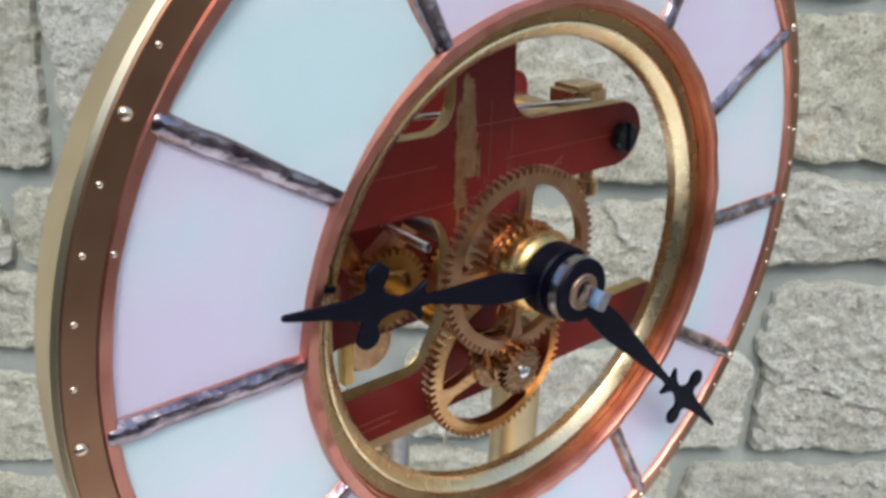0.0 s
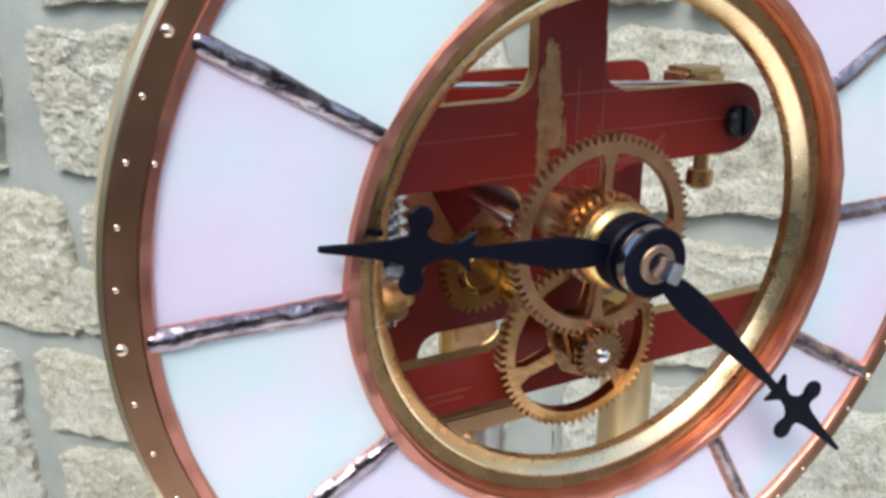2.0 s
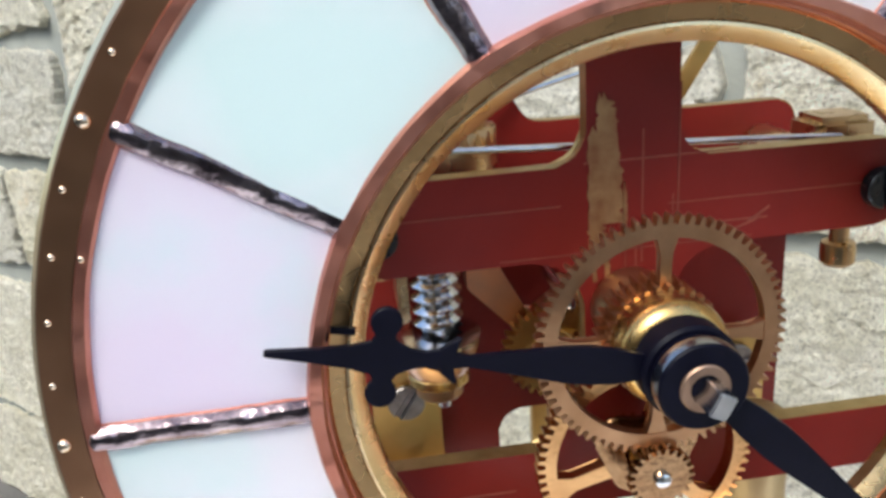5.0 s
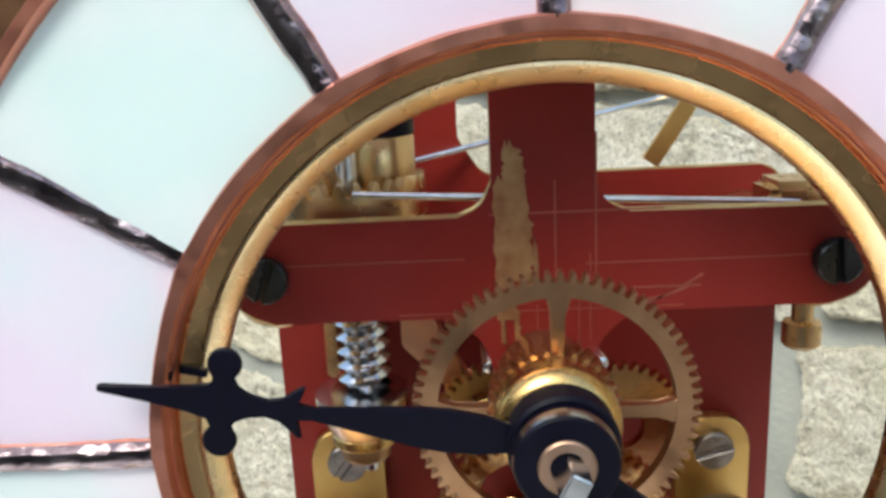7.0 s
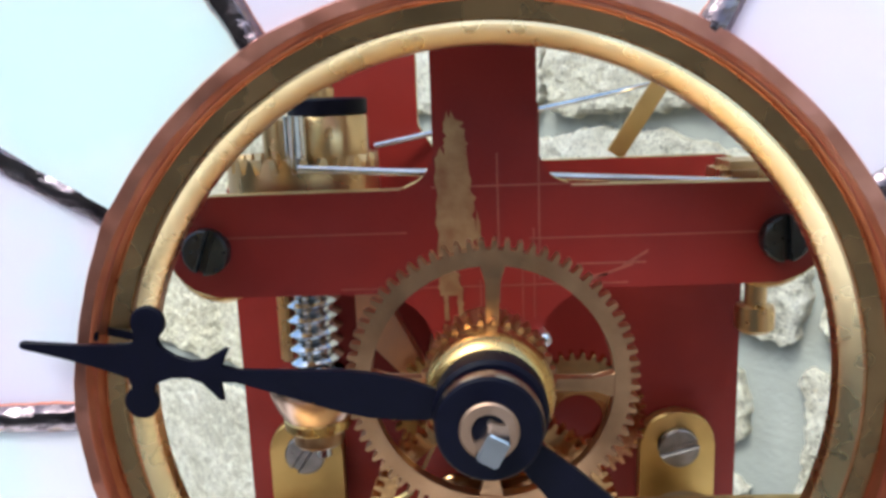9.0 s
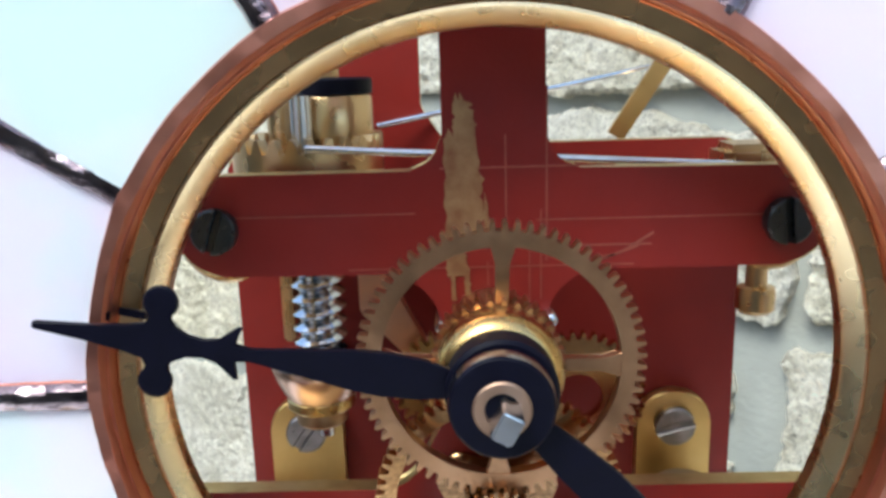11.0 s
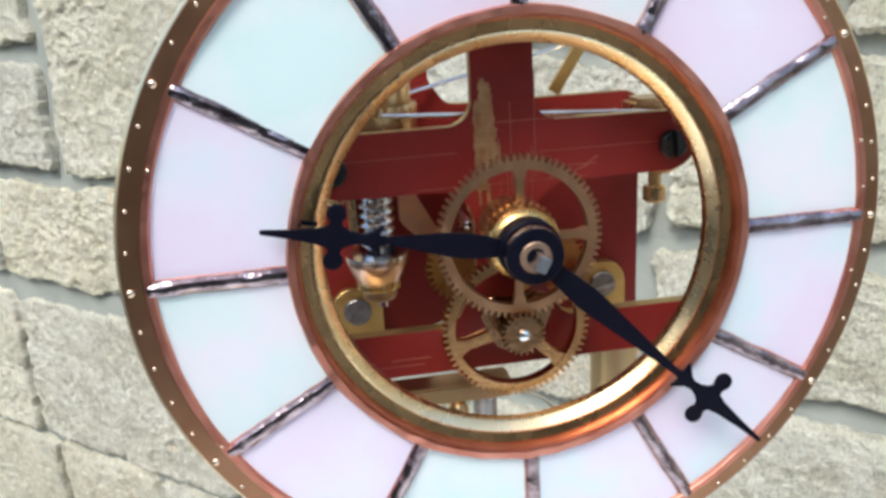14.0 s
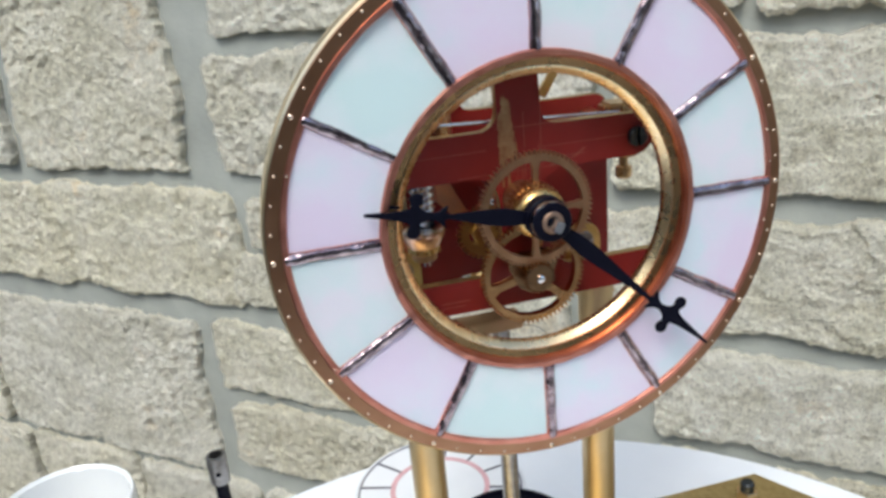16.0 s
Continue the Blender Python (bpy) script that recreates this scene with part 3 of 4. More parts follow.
def ragged(x0, x1, z0, z1, seed, n=22):
    pl, pr = [], []
    for i in range(n + 1):
        f = i / n
        z = z0 + (z1 - z0) * f
        taper = 1 - 0.2 * f ** 2
        pl.append((x0 + min(0.0007, 0.2 * (x1 - x0)) * noise.noise(Vector((f * 7, seed, 0))), z))
        pr.append((x0 + (x1 - x0) * taper + min(0.0016, 0.3 * (x1 - x0)) * noise.noise(Vector((f * 11, seed, 3))), z))
    top = [(x0 + (x1 - x0) * 0.55 * q, z1 + (0.0018 if j % 2 else 0.0004)) for j, q in enumerate((0.1, 0.25, 0.45, 0.6, 0.9))]
    return pl + top + pr[::-1]


for i, (x0, x1, z0, z1, seed) in enumerate(((-0.0077, -0.0010, 0.0195, 0.0365, 2.0), (-0.0060, -0.0022, 0.0362, 0.0425, 5.0), (-0.0077, -0.0042, 0.0125, 0.0197, 3.0), (-0.0046, -0.0036, 0.0065, 0.0140, 6.0), (-0.0070, -0.0062, 0.0080, 0.0130, 7.0), (-0.0010, -0.0002, 0.0190, 0.0255, 9.0))):
    part("bare_patch", slab(ragged(x0, x1, z0, z1, seed), YF - 0.00020 - 0.00003 * i, YF + 0.0002), BARE, front, "bare brass where paint is scraped off", smooth=False)
for x, z, w, h in ((-0.030, 0.0238, 0.034, 0.00022), (0.028, 0.0222, 0.040, 0.00022), (0.0065, 0.0315, 0.030, 0.0003), (0.0098, 0.030, 0.0003, 0.030), (0.0028, 0.024, 0.0003, 0.026), (0.0016, 0.012, 0.0003, 0.014), (-0.0005, 0.010, 0.0002, 0.010), (0.0068, 0.012, 0.0002, 0.012), (0.0088, 0.016, 0.0002, 0.016), (0.0, 0.0140, 0.050, 0.0002), (-0.0045, 0.0165, 0.0003, 0.010), (0.022, 0.0175, 0.012, 0.0003), (-0.03, -0.0375, 0.012, 0.0004), (-0.033, -0.0395, 0.014, 0.0003)):
    part("scratch", box(x - w / 2, x + w / 2, YF - 0.00012, YF + 0.0001, z - h / 2, z + h / 2), SCRATCH, front, "thin scratch through the red paint", smooth=False)


def slotted_screw(x, y, z, r, high, material, name, parent, turn=0.0):
    """A cheese-head screw whose face is cut by a slot, facing the front."""
    bm = bmesh.new()
    sw = r * 0.16
    for side in (-1, 1):
        a0 = math.asin(sw / r)
        pts = [(side * r * math.cos(t), r * math.sin(t)) for t in [-(math.pi / 2 - a0) + (math.pi - 2 * a0) * i / 16 for i in range(17)]]
        pts = [(side * max(abs(px), sw), pz) for px, pz in pts]
        slab(pts, -high, 0, bm, bevel=r * 0.08)
    lathe([(r * 0.97, -high * 0.45), (r * 0.97, 0.0)], 24, bm=bm)
    return part(name, bm, material, parent, m=Matrix.Translation((x, y, z)) @ Matrix.Rotation(turn, 4, "Y"))


slotted_screw(-0.0478, YF, 0.0218, 0.0040, 0.0028, BSCREW, "plate_screw", front, radians(20))
slotted_screw(0.0508, YF, 0.0212, 0.0040, 0.0028, BSCREW, "plate_screw", front, radians(-5))
for x in (-0.0478, 0.0518):
    part("spacer_post", lathe([(0.0080, YF + 0.0042), (0.0086, YF + 0.005), (0.0086, 0.036), (0.0060, 0.038), (0.0060, 0.0695)], 24, at=(x if x < 0 else x - 0.0010, 0, 0.0195)), BRASS, clock, "turned brass spacer")
part("thumb_screw", lathe([(0.0020, 0.0150), (0.0020, 0.0064), (0.0034, 0.0062), (0.0036, 0.0050), (0.0036, 0.0020), (0.0028, 0.0012)], 20, "z", (0.0506, 0.034, 0)), BRASS, clock, "small brass thumbscrew")
part("post_cap", box(0.0440, 0.0570, 0.034, 0.046, 0.0262, 0.0330, 0.0015), BRASS, clock, "brass block on the post")

# back plate
YBK = 0.0700
back_pts = fillet([
    (-0.0585, 0.0300, 0.003), (-0.0585, -0.0600, 0.002), (-0.019, -0.0600, 0.002), (-0.019, -0.0460, 0.006), (0.026, -0.0460, 0.006), (0.026, -0.0600, 0.002), (0.0602, -0.0600, 0.002),
    (0.0602, 0.0312, 0.005), (-0.0030, 0.0312, 0.001), (-0.0080, 0.0316, 0.005), (-0.0135, 0.040, 0.004), (-0.0135, 0.085, 0.002), (-0.0345, 0.085, 0.002), (-0.0345, 0.0300, 0.002)])
part("back_frame_plate", slab(back_pts, YBK, YBK + 0.004, edge_index=1, bevel=0.0004), [RED, EDGEB], clock, "red painted back frame plate", smooth=False)

# foot brackets with steel screws
for x in (-0.0436, 0.0452):
    pts = fillet([(x - 0.0088, -0.060, 0.0005), (x + 0.0088, -0.060, 0.0005), (x + 0.0088, -0.0286, 0.0078), (x - 0.0088, -0.0286, 0.0078)])
    br = part("foot_bracket", slab(pts, 0.0655, 0.0690, bevel=0.0004), STRUTB, clock, "brass angle bracket with a rounded top")
    slotted_screw(x, 0.0655, -0.0369, 0.0048, 0.0020, PEWTER, "bracket_screw", br, radians(75 if x > 0 else 35))
    part("bracket_foot", box(x - 0.0088, x + 0.0088, 0.0500, 0.0654, -0.0600, -0.0565, 0.0006), BRASS, br)
    slotted = lathe([(0.0038, -0.0565), (0.0036, -0.0543), (0.0022, -0.0538)], 20, "z", (x, 0.057, 0))
    part("foot_screw", slotted, DSTEEL, br)

# lower brass rail between the plates
part("lower_rail", box(-0.0600, 0.0060, 0.0450, 0.0560, -0.0665, -0.0600, 0.0008), BRASSD, clock, "flat brass rail below the frame")

part("rail_knob", lathe([(0.0006, -0.0764), (0.0022, -0.0756), (0.0034, -0.0735), (0.0036, -0.0715), (0.0030, -0.0692), (0.0016, -0.0680), (0.0016, -0.0664)], 20, "z", (-0.0125, 0.0500, 0)), BRASS, clock, "small round brass knob")

# gear train
wheel("hour_wheel", (0.0233, 72, 0.0016, 0.0025, 0.0074, 0.0097), GEARB, "toothed brass wheel with four spokes", (0.0007, 0, 0.0020), 0.0080, 4, 0.0020, 0.03)
gear_2 = wheel("minute_wheel", (0.0219, 66, 0.0016, 0.0022, 0.0136, 0.0170), TRAINB, "toothed brass wheel with three spokes", (0.0005, 0, -0.0266), 0.0070, 3, 0.0028, 0.25)
ARBOR = Matrix.Translation((-0.0002, 0, 0.0012))
part("pinion", gear(0.0064, 22, 0.0012, 0.0040, 0.0050, 0.0072), CLICKB, gear_2, "small toothed brass pinion", m=ARBOR)
part("pinion_arbor", lathe([(0.0018, 0.0234), (0.0018, 0.0052), (0.0015, 0.0040), (0.0008, 0.0036)], 16), STEEL, gear_2, "polished steel arbor end", m=ARBOR)
part("pinion_leaves", gear(0.0034, 9, 0.0011, 0.0008, 0.0072, 0.0690), GOLD, gear_2, "long fluted brass pinion", m=ARBOR)
shield = [(-0.0108, 0.0050, 0.002), (-0.0085, 0.0112, 0.003), (-0.0030, 0.0100, 0.002), (0.0030, 0.0100, 0.002), (0.0080, 0.0115, 0.003), (0.0100, 0.0045, 0.003), (0.0062, -0.0050, 0.003), (0.0, -0.0082, 0.004), (-0.0064, -0.0048, 0.003)]
part("click_plate", slab(fillet(shield), 0.0122, 0.0134, bevel=0.0003), CLICKB, gear_2, "shield-shaped brass plate on the wheel")
part("click_spring", slab(fillet([(-0.0062, 0.0060, 0.001), (-0.0050, 0.0062, 0.001), (-0.0018, -0.0040, 0.001), (-0.0034, -0.0036, 0.001)]), 0.0115, 0.0121), TRAINB, gear_2, "slim bright brass click")
wheel("worm_wheel", (0.0122, 30, 0.0020, 0.0032, 0.0485, 0.0515), STRUTB, "brass worm wheel behind the frame", (-0.0085, 0, -0.0188), 0.0052, 4, 0.0030, 0.5)
part("rear_pinion_wheel", gear(0.0150, 38, 0.0016, 0.0080, 0.0520, 0.0545), TRAINB, clock, "small brass wheel behind the frame", m=Matrix.Translation((0.0200, 0, -0.0235)))
part("centre_arbor", lathe([(0.0026, 0.0695), (0.0026, 0.0275)], 16), DSTEEL, clock)
part("wheel_boss", lathe([(0.0078, 0.0232), (0.0078, 0.0172), (0.0074, 0.0162), (0.0074, 0.0140)], 36), BRASSD, clock, "dull brass boss behind the wheel", m=HUB)
part("pipe_pinion", gear(0.0104, 30, 0.0016, 0.0030, 0.0104, 0.0142), GEARB, clock, "brass pinion behind the wheel", m=HUB)
pipe = part("centre_pipe", lathe([(0.0096, 0.0062), (0.0099, 0.0056), (0.0099, 0.0014), (0.0094, 0.0002), (0.0086, -0.0006), (0.0080, -0.0010)], 48), GOLD, clock, "polished brass centre pipe", m=HUB)
part("pipe_shoulder", gear(0.0107, 30, 0.0012, 0.0020, 0.0056, 0.0073), GEARB, pipe, "dull toothed brass shoulder")
for x, z, y in ((-0.0092, 0.0002, 0.0095), (0.0102, 0.0050, -0.0018)):
    part("boss_screw", lathe([(0.0013, 0.0530 if y > 0 else 0.0236), (0.0013, 0.0222 + y), (0.0011, 0.0216 + y), (0.0005, 0.0213 + y)], 14, at=(x, 0, z)), STEEL, clock, "small bright steel screw")

# vertical worm shaft with contrate wheel
WX, WY = -0.0353, 0.0480
shaft = part("worm_shaft", lathe([(0.0016, -0.0290), (0.0016, 0.0460)], 14, "z", (WX, WY, 0)), STEEL, clock, "upright steel worm shaft")


def worm(r, core, z0, z1, pitch, n=24):
    bm = bmesh.new()
    turns = (z1 - z0) / pitch
    steps = int(turns * n)
    prof = [(core, -0.5), (core, -0.42), (r * 0.97, -0.07), (r, 0.0), (r * 0.97, 0.07), (core, 0.42), (core, 0.5)]
    prev = None
    for i in range(steps + 1):
        a = 2 * math.pi * i / n
        z = z0 + (z1 - z0) * i / steps
        row = [bm.verts.new((WX + q * math.cos(a), WY + q * math.sin(a), z + p * pitch)) for q, p in prof]
        if prev:
            for j in range(len(prof) - 1):
                bm.faces.new((prev[j], prev[j + 1], row[j + 1], row[j]))
        prev = row
    return bm


part("worm", worm(0.0057, 0.0041, -0.0090, 0.018, 0.0031), WORMS, shaft, "bright steel worm thread")
part("worm_collar", lathe([(0.0099, -0.0117), (0.0101, -0.0123), (0.0098, -0.0135), (0.0089, -0.0160), (0.0075, -0.0190), (0.0071, -0.0195)], 40, "z", (WX - 0.0008, WY, 0)), ROSEB, shaft, "polished rose brass cup")
part("cup_band", lathe([(0.0069, -0.0194), (0.0073, -0.0198), (0.0073, -0.0216), (0.0069, -0.0221), (0.0044, -0.0222)], 40, "z", (WX - 0.0008, WY, 0)), GOLD, shaft, "bright brass band under the cup")
part("cup_nut", lathe([(0.0053, -0.0220), (0.0055, -0.0224), (0.0055, -0.0252), (0.0050, -0.0258), (0.0020, -0.0260)], 24, "z", (WX - 0.0008, WY, 0)), BRASSD, shaft, "small brass nut")
part("worm_disc", lathe([(0.0070, -0.0101), (0.0101, -0.0105), (0.0101, -0.0114), (0.0097, -0.0118)], 40, "z", (WX - 0.0008, WY, 0)), STEEL, shaft, "bright steel disc on the cup")
vee = fillet([(-0.0275, 0.0280, 0.0005), (-0.0215, 0.0280, 0.0005), (-0.0215, 0.0050, 0.004), (-0.0128, -0.0118, 0.001), (-0.0010, -0.0030, 0.003), (0.0030, 0.0065, 0.0005), (0.0065, 0.0065, 0.0005),
              (0.0045, -0.0060, 0.003), (-0.0115, -0.0168, 0.002), (-0.0150, -0.0165, 0.002), (-0.0275, -0.0030, 0.003)])
part("bearing_bracket", slab(vee, 0.0535, 0.0580, bevel=0.0004), CHEEKB, clock, "brass bearing bracket with a V-shaped opening", smooth=False)
part("rear_post", box(-0.0085, -0.0045, 0.0745, 0.0785, -0.0640, -0.0480, 0.0005), STRUTB, clock, "narrow brass post")
part("rear_disc", lathe([(0.0090, 0.0800), (0.0096, 0.0805), (0.0096, 0.0830), (0.0090, 0.0836)], 36, at=(0.0045, 0, -0.0555)), CLICKB, clock, "dark bronze disc behind the frame")
part("worm_cheek", box(WX - 0.0085, WX - 0.0060, 0.050, 0.0695, -0.0085, 0.028, 0.0006), BRASS, clock, "brass bearing block beside the worm")


def contrate(r, high, teeth, z0, at):
    bm = bmesh.new()
    n = teeth * 4
    inner = r - 0.0024
    rings = [[], [], [], []]
    for i in range(n):
        a = 2 * math.pi * i / n
        top = z0 + high + (0.0026 if i % 4 in (1, 2) else 0.0)
        for ring, (q, z) in zip(rings, ((r, z0), (r, top), (inner, top), (inner, z0))):
            ring.append(bm.verts.new((at[0] + q * math.cos(a), at[1] + q * math.sin(a), z)))
    for i in range(n):
        j = (i + 1) % n
        for p, q in zip(rings, rings[1:] + rings[:1]):
            bm.faces.new((p[i], p[j], q[j], q[i]))
    lathe([(inner + 0.0005, z0 + 0.0006), (inner + 0.0005, z0 + 0.0026)], 32, "z", (*at, 0), bm)
    return bm


part("contrate_wheel", contrate(0.0150, 0.0055, 26, 0.0281, (WX, WY)), BRASS, shaft, "brass crown wheel with upright teeth")
part("drum", lathe([(0.0074, 0.0310), (0.0078, 0.0316), (0.0078, 0.0432), (0.0074, 0.0438)], 36, "z", (-0.0298, WY, 0)), BRASS, shaft, "turned brass drum")
part("drum_band", lathe([(0.0072, 0.0437), (0.0079, 0.0440), (0.0079, 0.0467), (0.0072, 0.0471), (0.0030, 0.0472)], 36, "z", (-0.0298, WY, 0)), BLACK, shaft, "black band round the drum")
part("drum_cap", lathe([(0.0032, 0.0470), (0.0032, 0.0490), (0.0022, 0.0500), (0.0006, 0.0503)], 20, "z", (-0.0315, WY, 0)), BRASS, shaft, "small brass cap")
part("side_pillar", lathe([(0.0034, 0.0300), (0.0034, 0.0432), (0.0028, 0.0438)], 20, "z", (-0.0393, WY - 0.002, 0)), BRASS, shaft, "turned brass pillar")
part("drum_pin", lathe([(0.0021, 0.0335), (0.0021, 0.0440)], 16, "z", (-0.0347, WY - 0.0088, 0)), STEEL, shaft, "bright steel pin")

# steel rods and brass strut across the top
part("long_rod", rod((-0.0325, 0.0295, 0.0349), (0.0490, 0.0345, 0.0293), 0.0007), STEEL, clock, "thin steel rod")
part("upper_rod", rod((-0.0230, 0.0640, 0.0362), (0.0465, 0.0900, 0.0479), 0.0007), STEEL, clock, "thin steel rod")
strut = slab([(-0.0021, -0.013), (0.0021, -0.013), (0.0021, 0.016), (-0.0021, 0.016)], 0, 0.0016)
part("brass_strut", strut, STRUTB, clock, "slanting flat brass strut", m=Matrix.Translation((0.0402, 0.0820, 0.0418)) @ Matrix.Rotation(radians(33), 4, "Y"))


def wire(pts, r, n=8):
    """A bent wire through points, one ring of corners to each."""
    bm = bmesh.new()
    prev = None
    for i, p in enumerate(pts):
        d = (Vector(pts[min(i + 1, len(pts) - 1)]) - Vector(pts[max(i - 1, 0)])).to_track_quat("Z", "Y").to_matrix()
        row = [bm.verts.new(Vector(p) + d @ Vector((r * math.cos(2 * math.pi * j / n), r * math.sin(2 * math.pi * j / n), 0))) for j in range(n)]
        if prev:
            for j in range(n):
                bm.faces.new((prev[j], prev[(j + 1) % n], row[(j + 1) % n], row[j]))
        prev = row
    return bm


arc = [(0.036 * math.sin(f * 1.35) - 0.002, 0.046 + 0.028 * f, -0.0665 - 0.048 * (1 - math.cos(f * 1.35))) for f in [i / 20 for i in range(21)]]
part("bent_wire", wire(arc, 0.0005), STEEL, clock, "thin bent silver wire")
for i, (w, x, z, turn) in enumerate(((0.0075, 0.0222, 0.0160, -20), (0.0050, 0.0262, 0.0182, -32), (0.0080, 0.0175, 0.0150, -10))):
    part("scratch", box(-w / 2, w / 2, YF - 0.00016, YF + 0.0001, -0.00022, 0.00022), SCRATCH, front, "thin scratch through the red paint", m=Matrix.Translation((x, 0, z)) @ Matrix.Rotation(radians(turn), 4, "Y"), smooth=False)

# hands
def hand(base_w, length, cross_at, barb_at, leaf_at, neck_w, arm):
    """Outline of an antique hand: leaf, barb, cross with round knobs and a blunt point."""
    half = [(0.006, base_w * 0.62), (leaf_at * 0.7, base_w * 0.9), (leaf_at, base_w), (leaf_at * 1.25, base_w * 0.93), ((leaf_at + barb_at) * 0.52, base_w * 0.55), (barb_at - 0.004, neck_w),
            (barb_at - 0.0014, neck_w * 1.1), (barb_at - 0.0026, neck_w + 0.0030), (barb_at - 0.0020, neck_w + 0.0031), (barb_at + 0.0006, neck_w + 0.0006), (barb_at + 0.0028, neck_w * 1.1),
            (cross_at - 0.0040, 0.0014), (cross_at - 0.0020, 0.0024), (cross_at - 0.0012, arm - 0.0048)]
    knob = [(cross_at - 0.0025 * math.cos(t), arm - 0.0025 + 0.0025 * math.sin(t)) for t in [radians(-50 + 280 * i / 14) for i in range(15)]]
    tail = [(cross_at + 0.0012, arm - 0.0048), (cross_at + 0.0019, 0.0024), (cross_at + 0.0050, 0.0019), (cross_at + (length - cross_at) * 0.6, 0.0011), (length - 0.0004, 0.0006), (length, 0.0004)]
    side = half + knob + tail
    return [(w, s) for s, w in side] + [(-w, s) for s, w in reversed(side)]


def hand_part(name, outline, y0, y1, angle, label, tilt=0.0):
    bm = slab(outline, y0, y1, bevel=0.00025)
    return part(name, bm, BLACK, clock, label, m=HUB @ Matrix.Rotation(radians(angle), 4, "Y") @ Matrix.Rotation(radians(tilt), 4, "X"), smooth=False)


hour = hand_part("hour_hand", hand(0.0033, 0.0680, 0.0499, 0.0406, 0.0170, 0.0009, 0.0085), -0.0048, -0.0037, 280.0, "black ornamental hour hand")
minute = hand_part("minute_hand", hand(0.0033, 0.0892, 0.0672, 0.0580, 0.0200, 0.0009, 0.0085), -0.0078, -0.0067, 134.0, "black ornamental minute hand", 2.6)
part("hour_collar", lathe([(0.0076, -0.0009), (0.0083, -0.0013), (0.0083, -0.0056), (0.0078, -0.0062)], 44), BLACK, hour)
part("neck", lathe([(0.0069, -0.0060), (0.0069, -0.0086)], 44), BLACK, minute)
part("steel_washer", lathe([(0.0066, -0.0084), (0.0076, -0.0087), (0.0076, -0.0098), (0.0073, -0.0109), (0.0067, -0.0109)], 44), WASHS, minute, "polished steel washer with sloping edge")
part("minute_collar", lathe([(0.0072, -0.0107), (0.0074, -0.0110), (0.0070, -0.0115), (0.0040, -0.0115)], 44), BLACK, minute)
part("brass_bush", lathe([(0.0041, -0.0112), (0.0041, -0.0118), (0.0038, -0.0121), (0.0025, -0.0121), (0.0023, -0.0113)], 32), BUSHB, minute, "small brass bush")
part("square_arbor", box(-0.0021, 0.0021, -0.0172, -0.0090, -0.0016, 0.0016, 0.0003), STEEL, clock, "square steel winding arbor", m=HUB @ Matrix.Rotation(radians(-62), 4, "Y"))

# pillars, base plate, pendulum rod
for x in (-0.0440, 0.0440):
    part("pillar", lathe([(0.0070, -0.0440 if x > 0 else -0.0667), (0.0081, -0.0450 if x > 0 else -0.0675), (0.0081, ZB + 0.0215), (0.0095, ZB + 0.0205), (0.0095, ZB + 0.0168)], 32, "z", (x, 0.0500, 0)), PILLARB, clock, "polished round brass pillar")
part("centre_rod", lathe([(0.0042, -0.0667), (0.0042, ZB + 0.0170)], 24, "z", (-0.0020, 0.0550, 0)), DSTEEL, clock, "grey steel rod")
PZ = ZB + 0.0125
base_pts = [(-0.176, 0.102), (0.176, 0.102), (0.200, 0.060), (0.200, -0.030), (0.176, -0.060), (-0.176, -0.060), (-0.200, -0.030), (-0.200, 0.060)]
bb = bmesh.new()
lo_, hi_ = ([bb.verts.new((x, y, z)) for x, y in base_pts] for z in (PZ, PZ + 0.0045))
bb.faces.new(lo_)
bb.faces.new(hi_)
for i in range(8):
    bb.faces.new((lo_[i], lo_[(i + 1) % 8], hi_[(i + 1) % 8], hi_[i]))
plate = part("base_plate", bb, EDGEB, clock, "flat brass base plate with cut corners")
for x, y in ((0.158, 0.084), (-0.158, 0.084), (0.158, -0.042), (-0.158, -0.042)):
    foot = part("levelling_foot", lathe([(0.008, ZB + 0.0004), (0.008, ZB + 0.006), (0.0045, ZB + 0.008), (0.0045, PZ + 0.0042)], 20, "z", (x, y, 0)), BRASS, plate)
    part("hex_nut", lathe([(0.0062, PZ + 0.0046), (0.0066, PZ + 0.0052), (0.0066, PZ + 0.0092), (0.0060, PZ + 0.0100)], 6, "z", (x, y, 0)), BRASS, plate, "brass hexagon nut")
    part("bolt_end", lathe([(0.0042, PZ + 0.0095), (0.0042, PZ + 0.0150), (0.0034, PZ + 0.0160)], 20, "z", (x, y, 0)), BSCREW, plate, "dark steel bolt end")

# ---- things on the table ----
lid = thing("black_lid", (0.016, 0.118, ZT), (0.016, 0.118, ZT), "shallow round black lid lying on the white table", "lid")
part("lid_body", lathe([(0.040, 0.0), (0.0415, 0.001), (0.0415, 0.006), (0.040, 0.0075), (0.038, 0.0075), (0.037, 0.005), (0.0005, 0.005)], 64, "z"), BLACK, lid)

card = thing("printed_dial_card", (-0.014, 0.182, ZT), (-0.014, 0.182, ZT), "round white card printed with a twelve-part dial", "card")
part("card_disc", lathe([(0.0590, 0.0), (0.0590, 0.0012), (0.0005, 0.0012)], 72, "z"), PAPER, card)


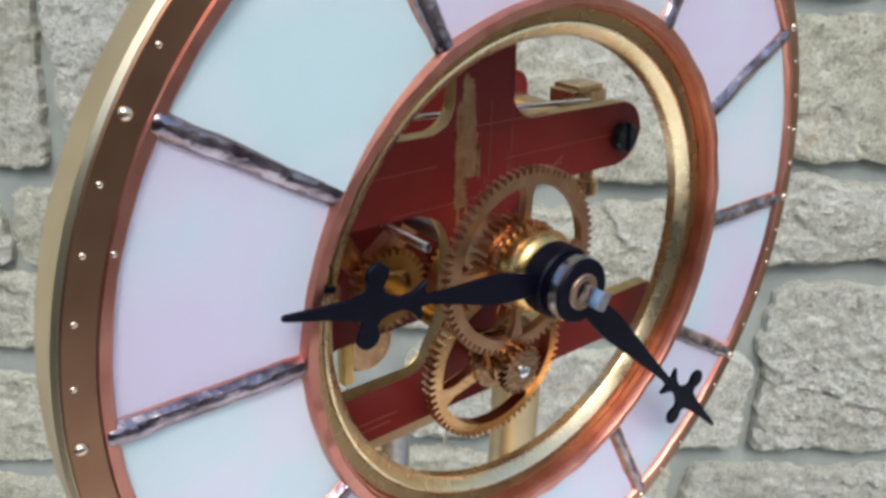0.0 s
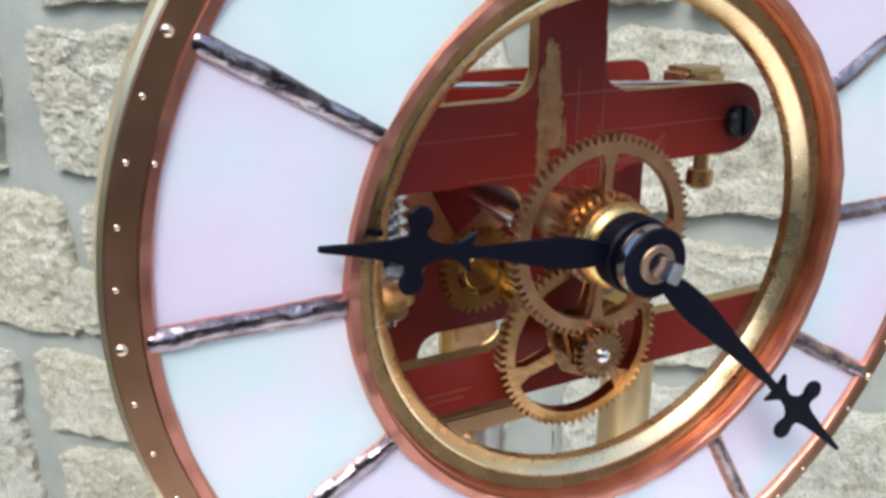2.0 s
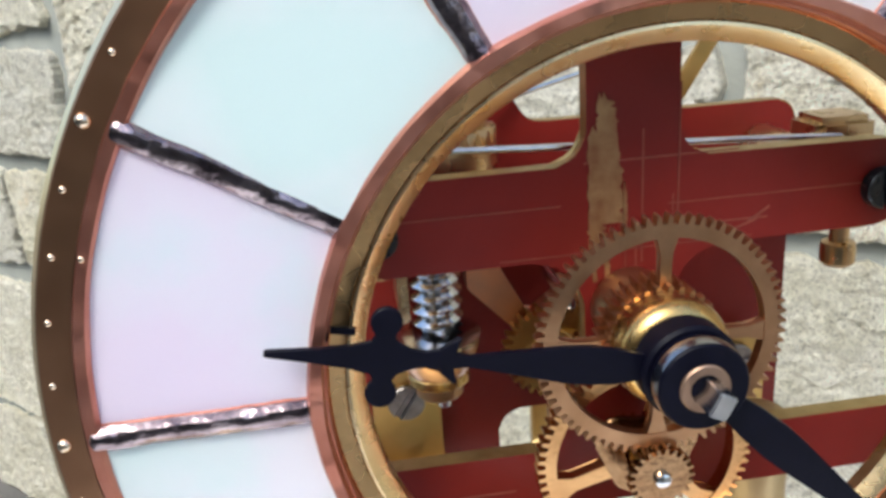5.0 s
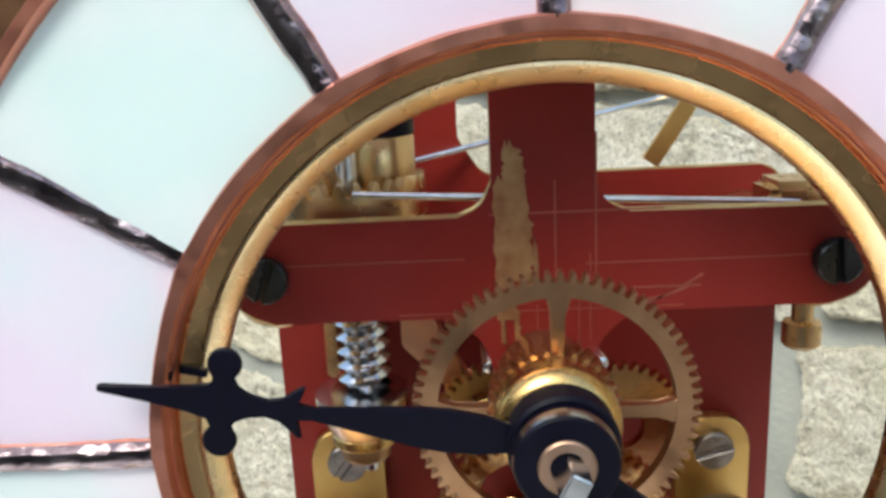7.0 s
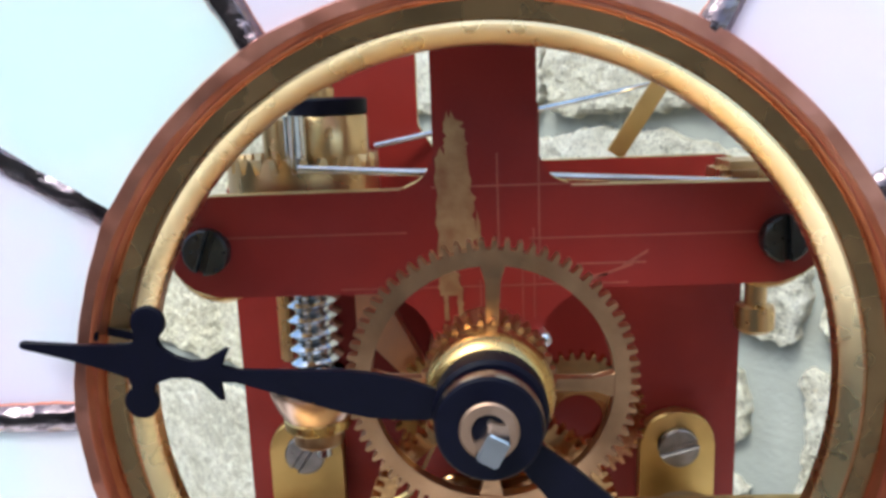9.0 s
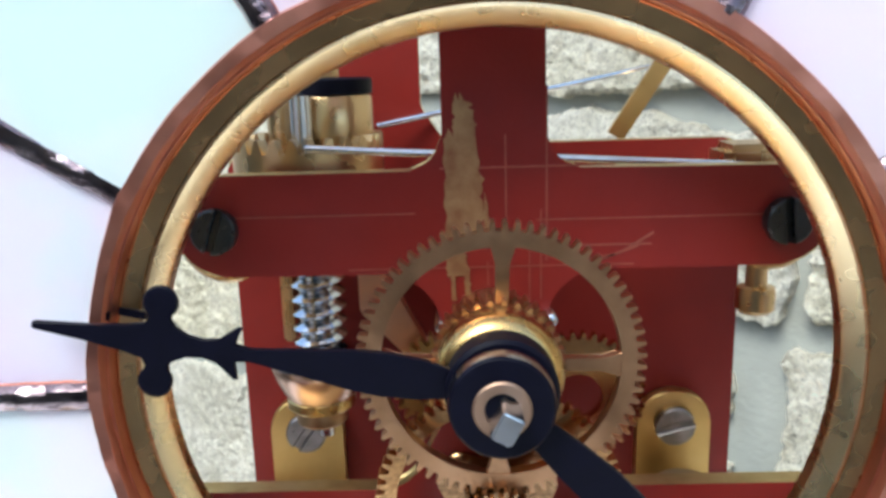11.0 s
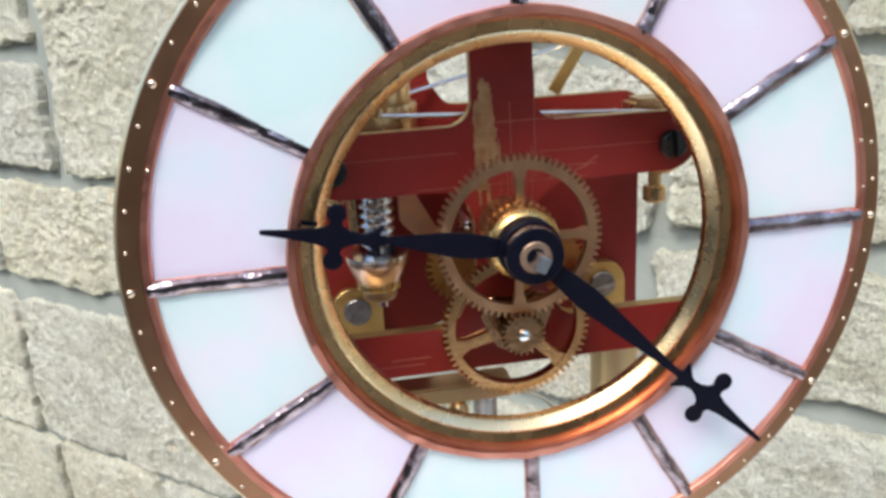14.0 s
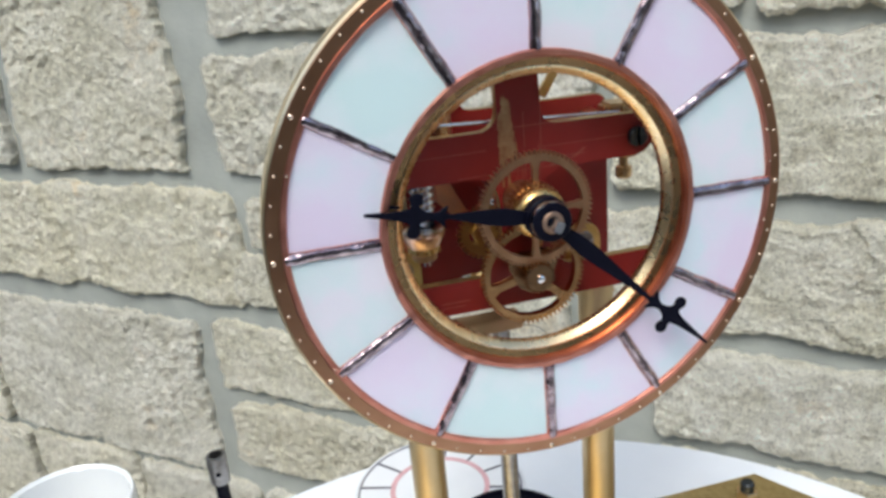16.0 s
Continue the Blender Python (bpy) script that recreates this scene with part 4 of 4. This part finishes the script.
def flat_ring(r0, r1, z0, z1, n=72):
    return lathe([(r0, z0), (r1, z0), (r1, z1), (r0, z1)], n, "z", closed=True)


part("printed_rim", flat_ring(0.0555, 0.0567, 0.0012, 0.0016), INK, card)
part("printed_ring", flat_ring(0.0310, 0.0345, 0.0012, 0.0016), PINKINK, card, "printed pink ring")
for k in range(12):
    part("printed_spoke", box(-0.0009, 0.0009, 0.0345, 0.0555, 0.0012, 0.0016), INK, card, m=Matrix.Rotation(radians(30 * k + 10), 4, "Z"))

mug = thing("white_mug", (-0.236, 0.150, ZT), (-0.236, 0.150, ZT), "plain white glazed mug standing on the table", "mug")
part("mug_body", lathe([(0.028, 0.0), (0.031, 0.003), (0.037, 0.04), (0.0385, 0.072), (0.0375, 0.074), (0.0358, 0.072), (0.034, 0.04), (0.028, 0.008), (0.0005, 0.006)], 56, "z"), CERAMIC, mug)
hb = bmesh.new()
prev = None
for i in range(17):
    a = radians(-80 + 160 * i / 16)
    c = Vector((-0.034 - 0.022 * math.cos(a), 0, 0.040 + 0.022 * math.sin(a)))
    ring = [hb.verts.new(c + Vector((-math.cos(a) * 0.004 * math.cos(b), 0.006 * math.sin(b), math.sin(a) * 0.004 * math.cos(b)))) for b in [2 * math.pi * j / 10 for j in range(10)]]
    if prev:
        for j in range(10):
            hb.faces.new((prev[j], prev[(j + 1) % 10], ring[(j + 1) % 10], ring[j]))
    prev = ring
part("mug_handle", hb, CERAMIC, mug)

tool = thing("socket_key", (-0.157, 0.203, ZT), (-0.157, 0.203, ZT), "dark steel socket key standing upright on the table", "tool")
part("socket", lathe([(0.0050, 0.030), (0.0064, 0.031), (0.0066, 0.050), (0.0060, 0.0515), (0.0048, 0.0515), (0.0046, 0.040), (0.0005, 0.040)], 28, "z"), DSTEEL, tool, "grey steel socket end")
part("shank", lathe([(0.0085, 0.0), (0.0085, 0.004), (0.0045, 0.006), (0.0042, 0.0305)], 20, "z"), BLACK, tool, "black shank")
part("cross_hole", lathe([(0.0016, -0.0068), (0.0016, -0.0062)], 14, at=(0.0, 0, 0.040)), BLACK, tool)
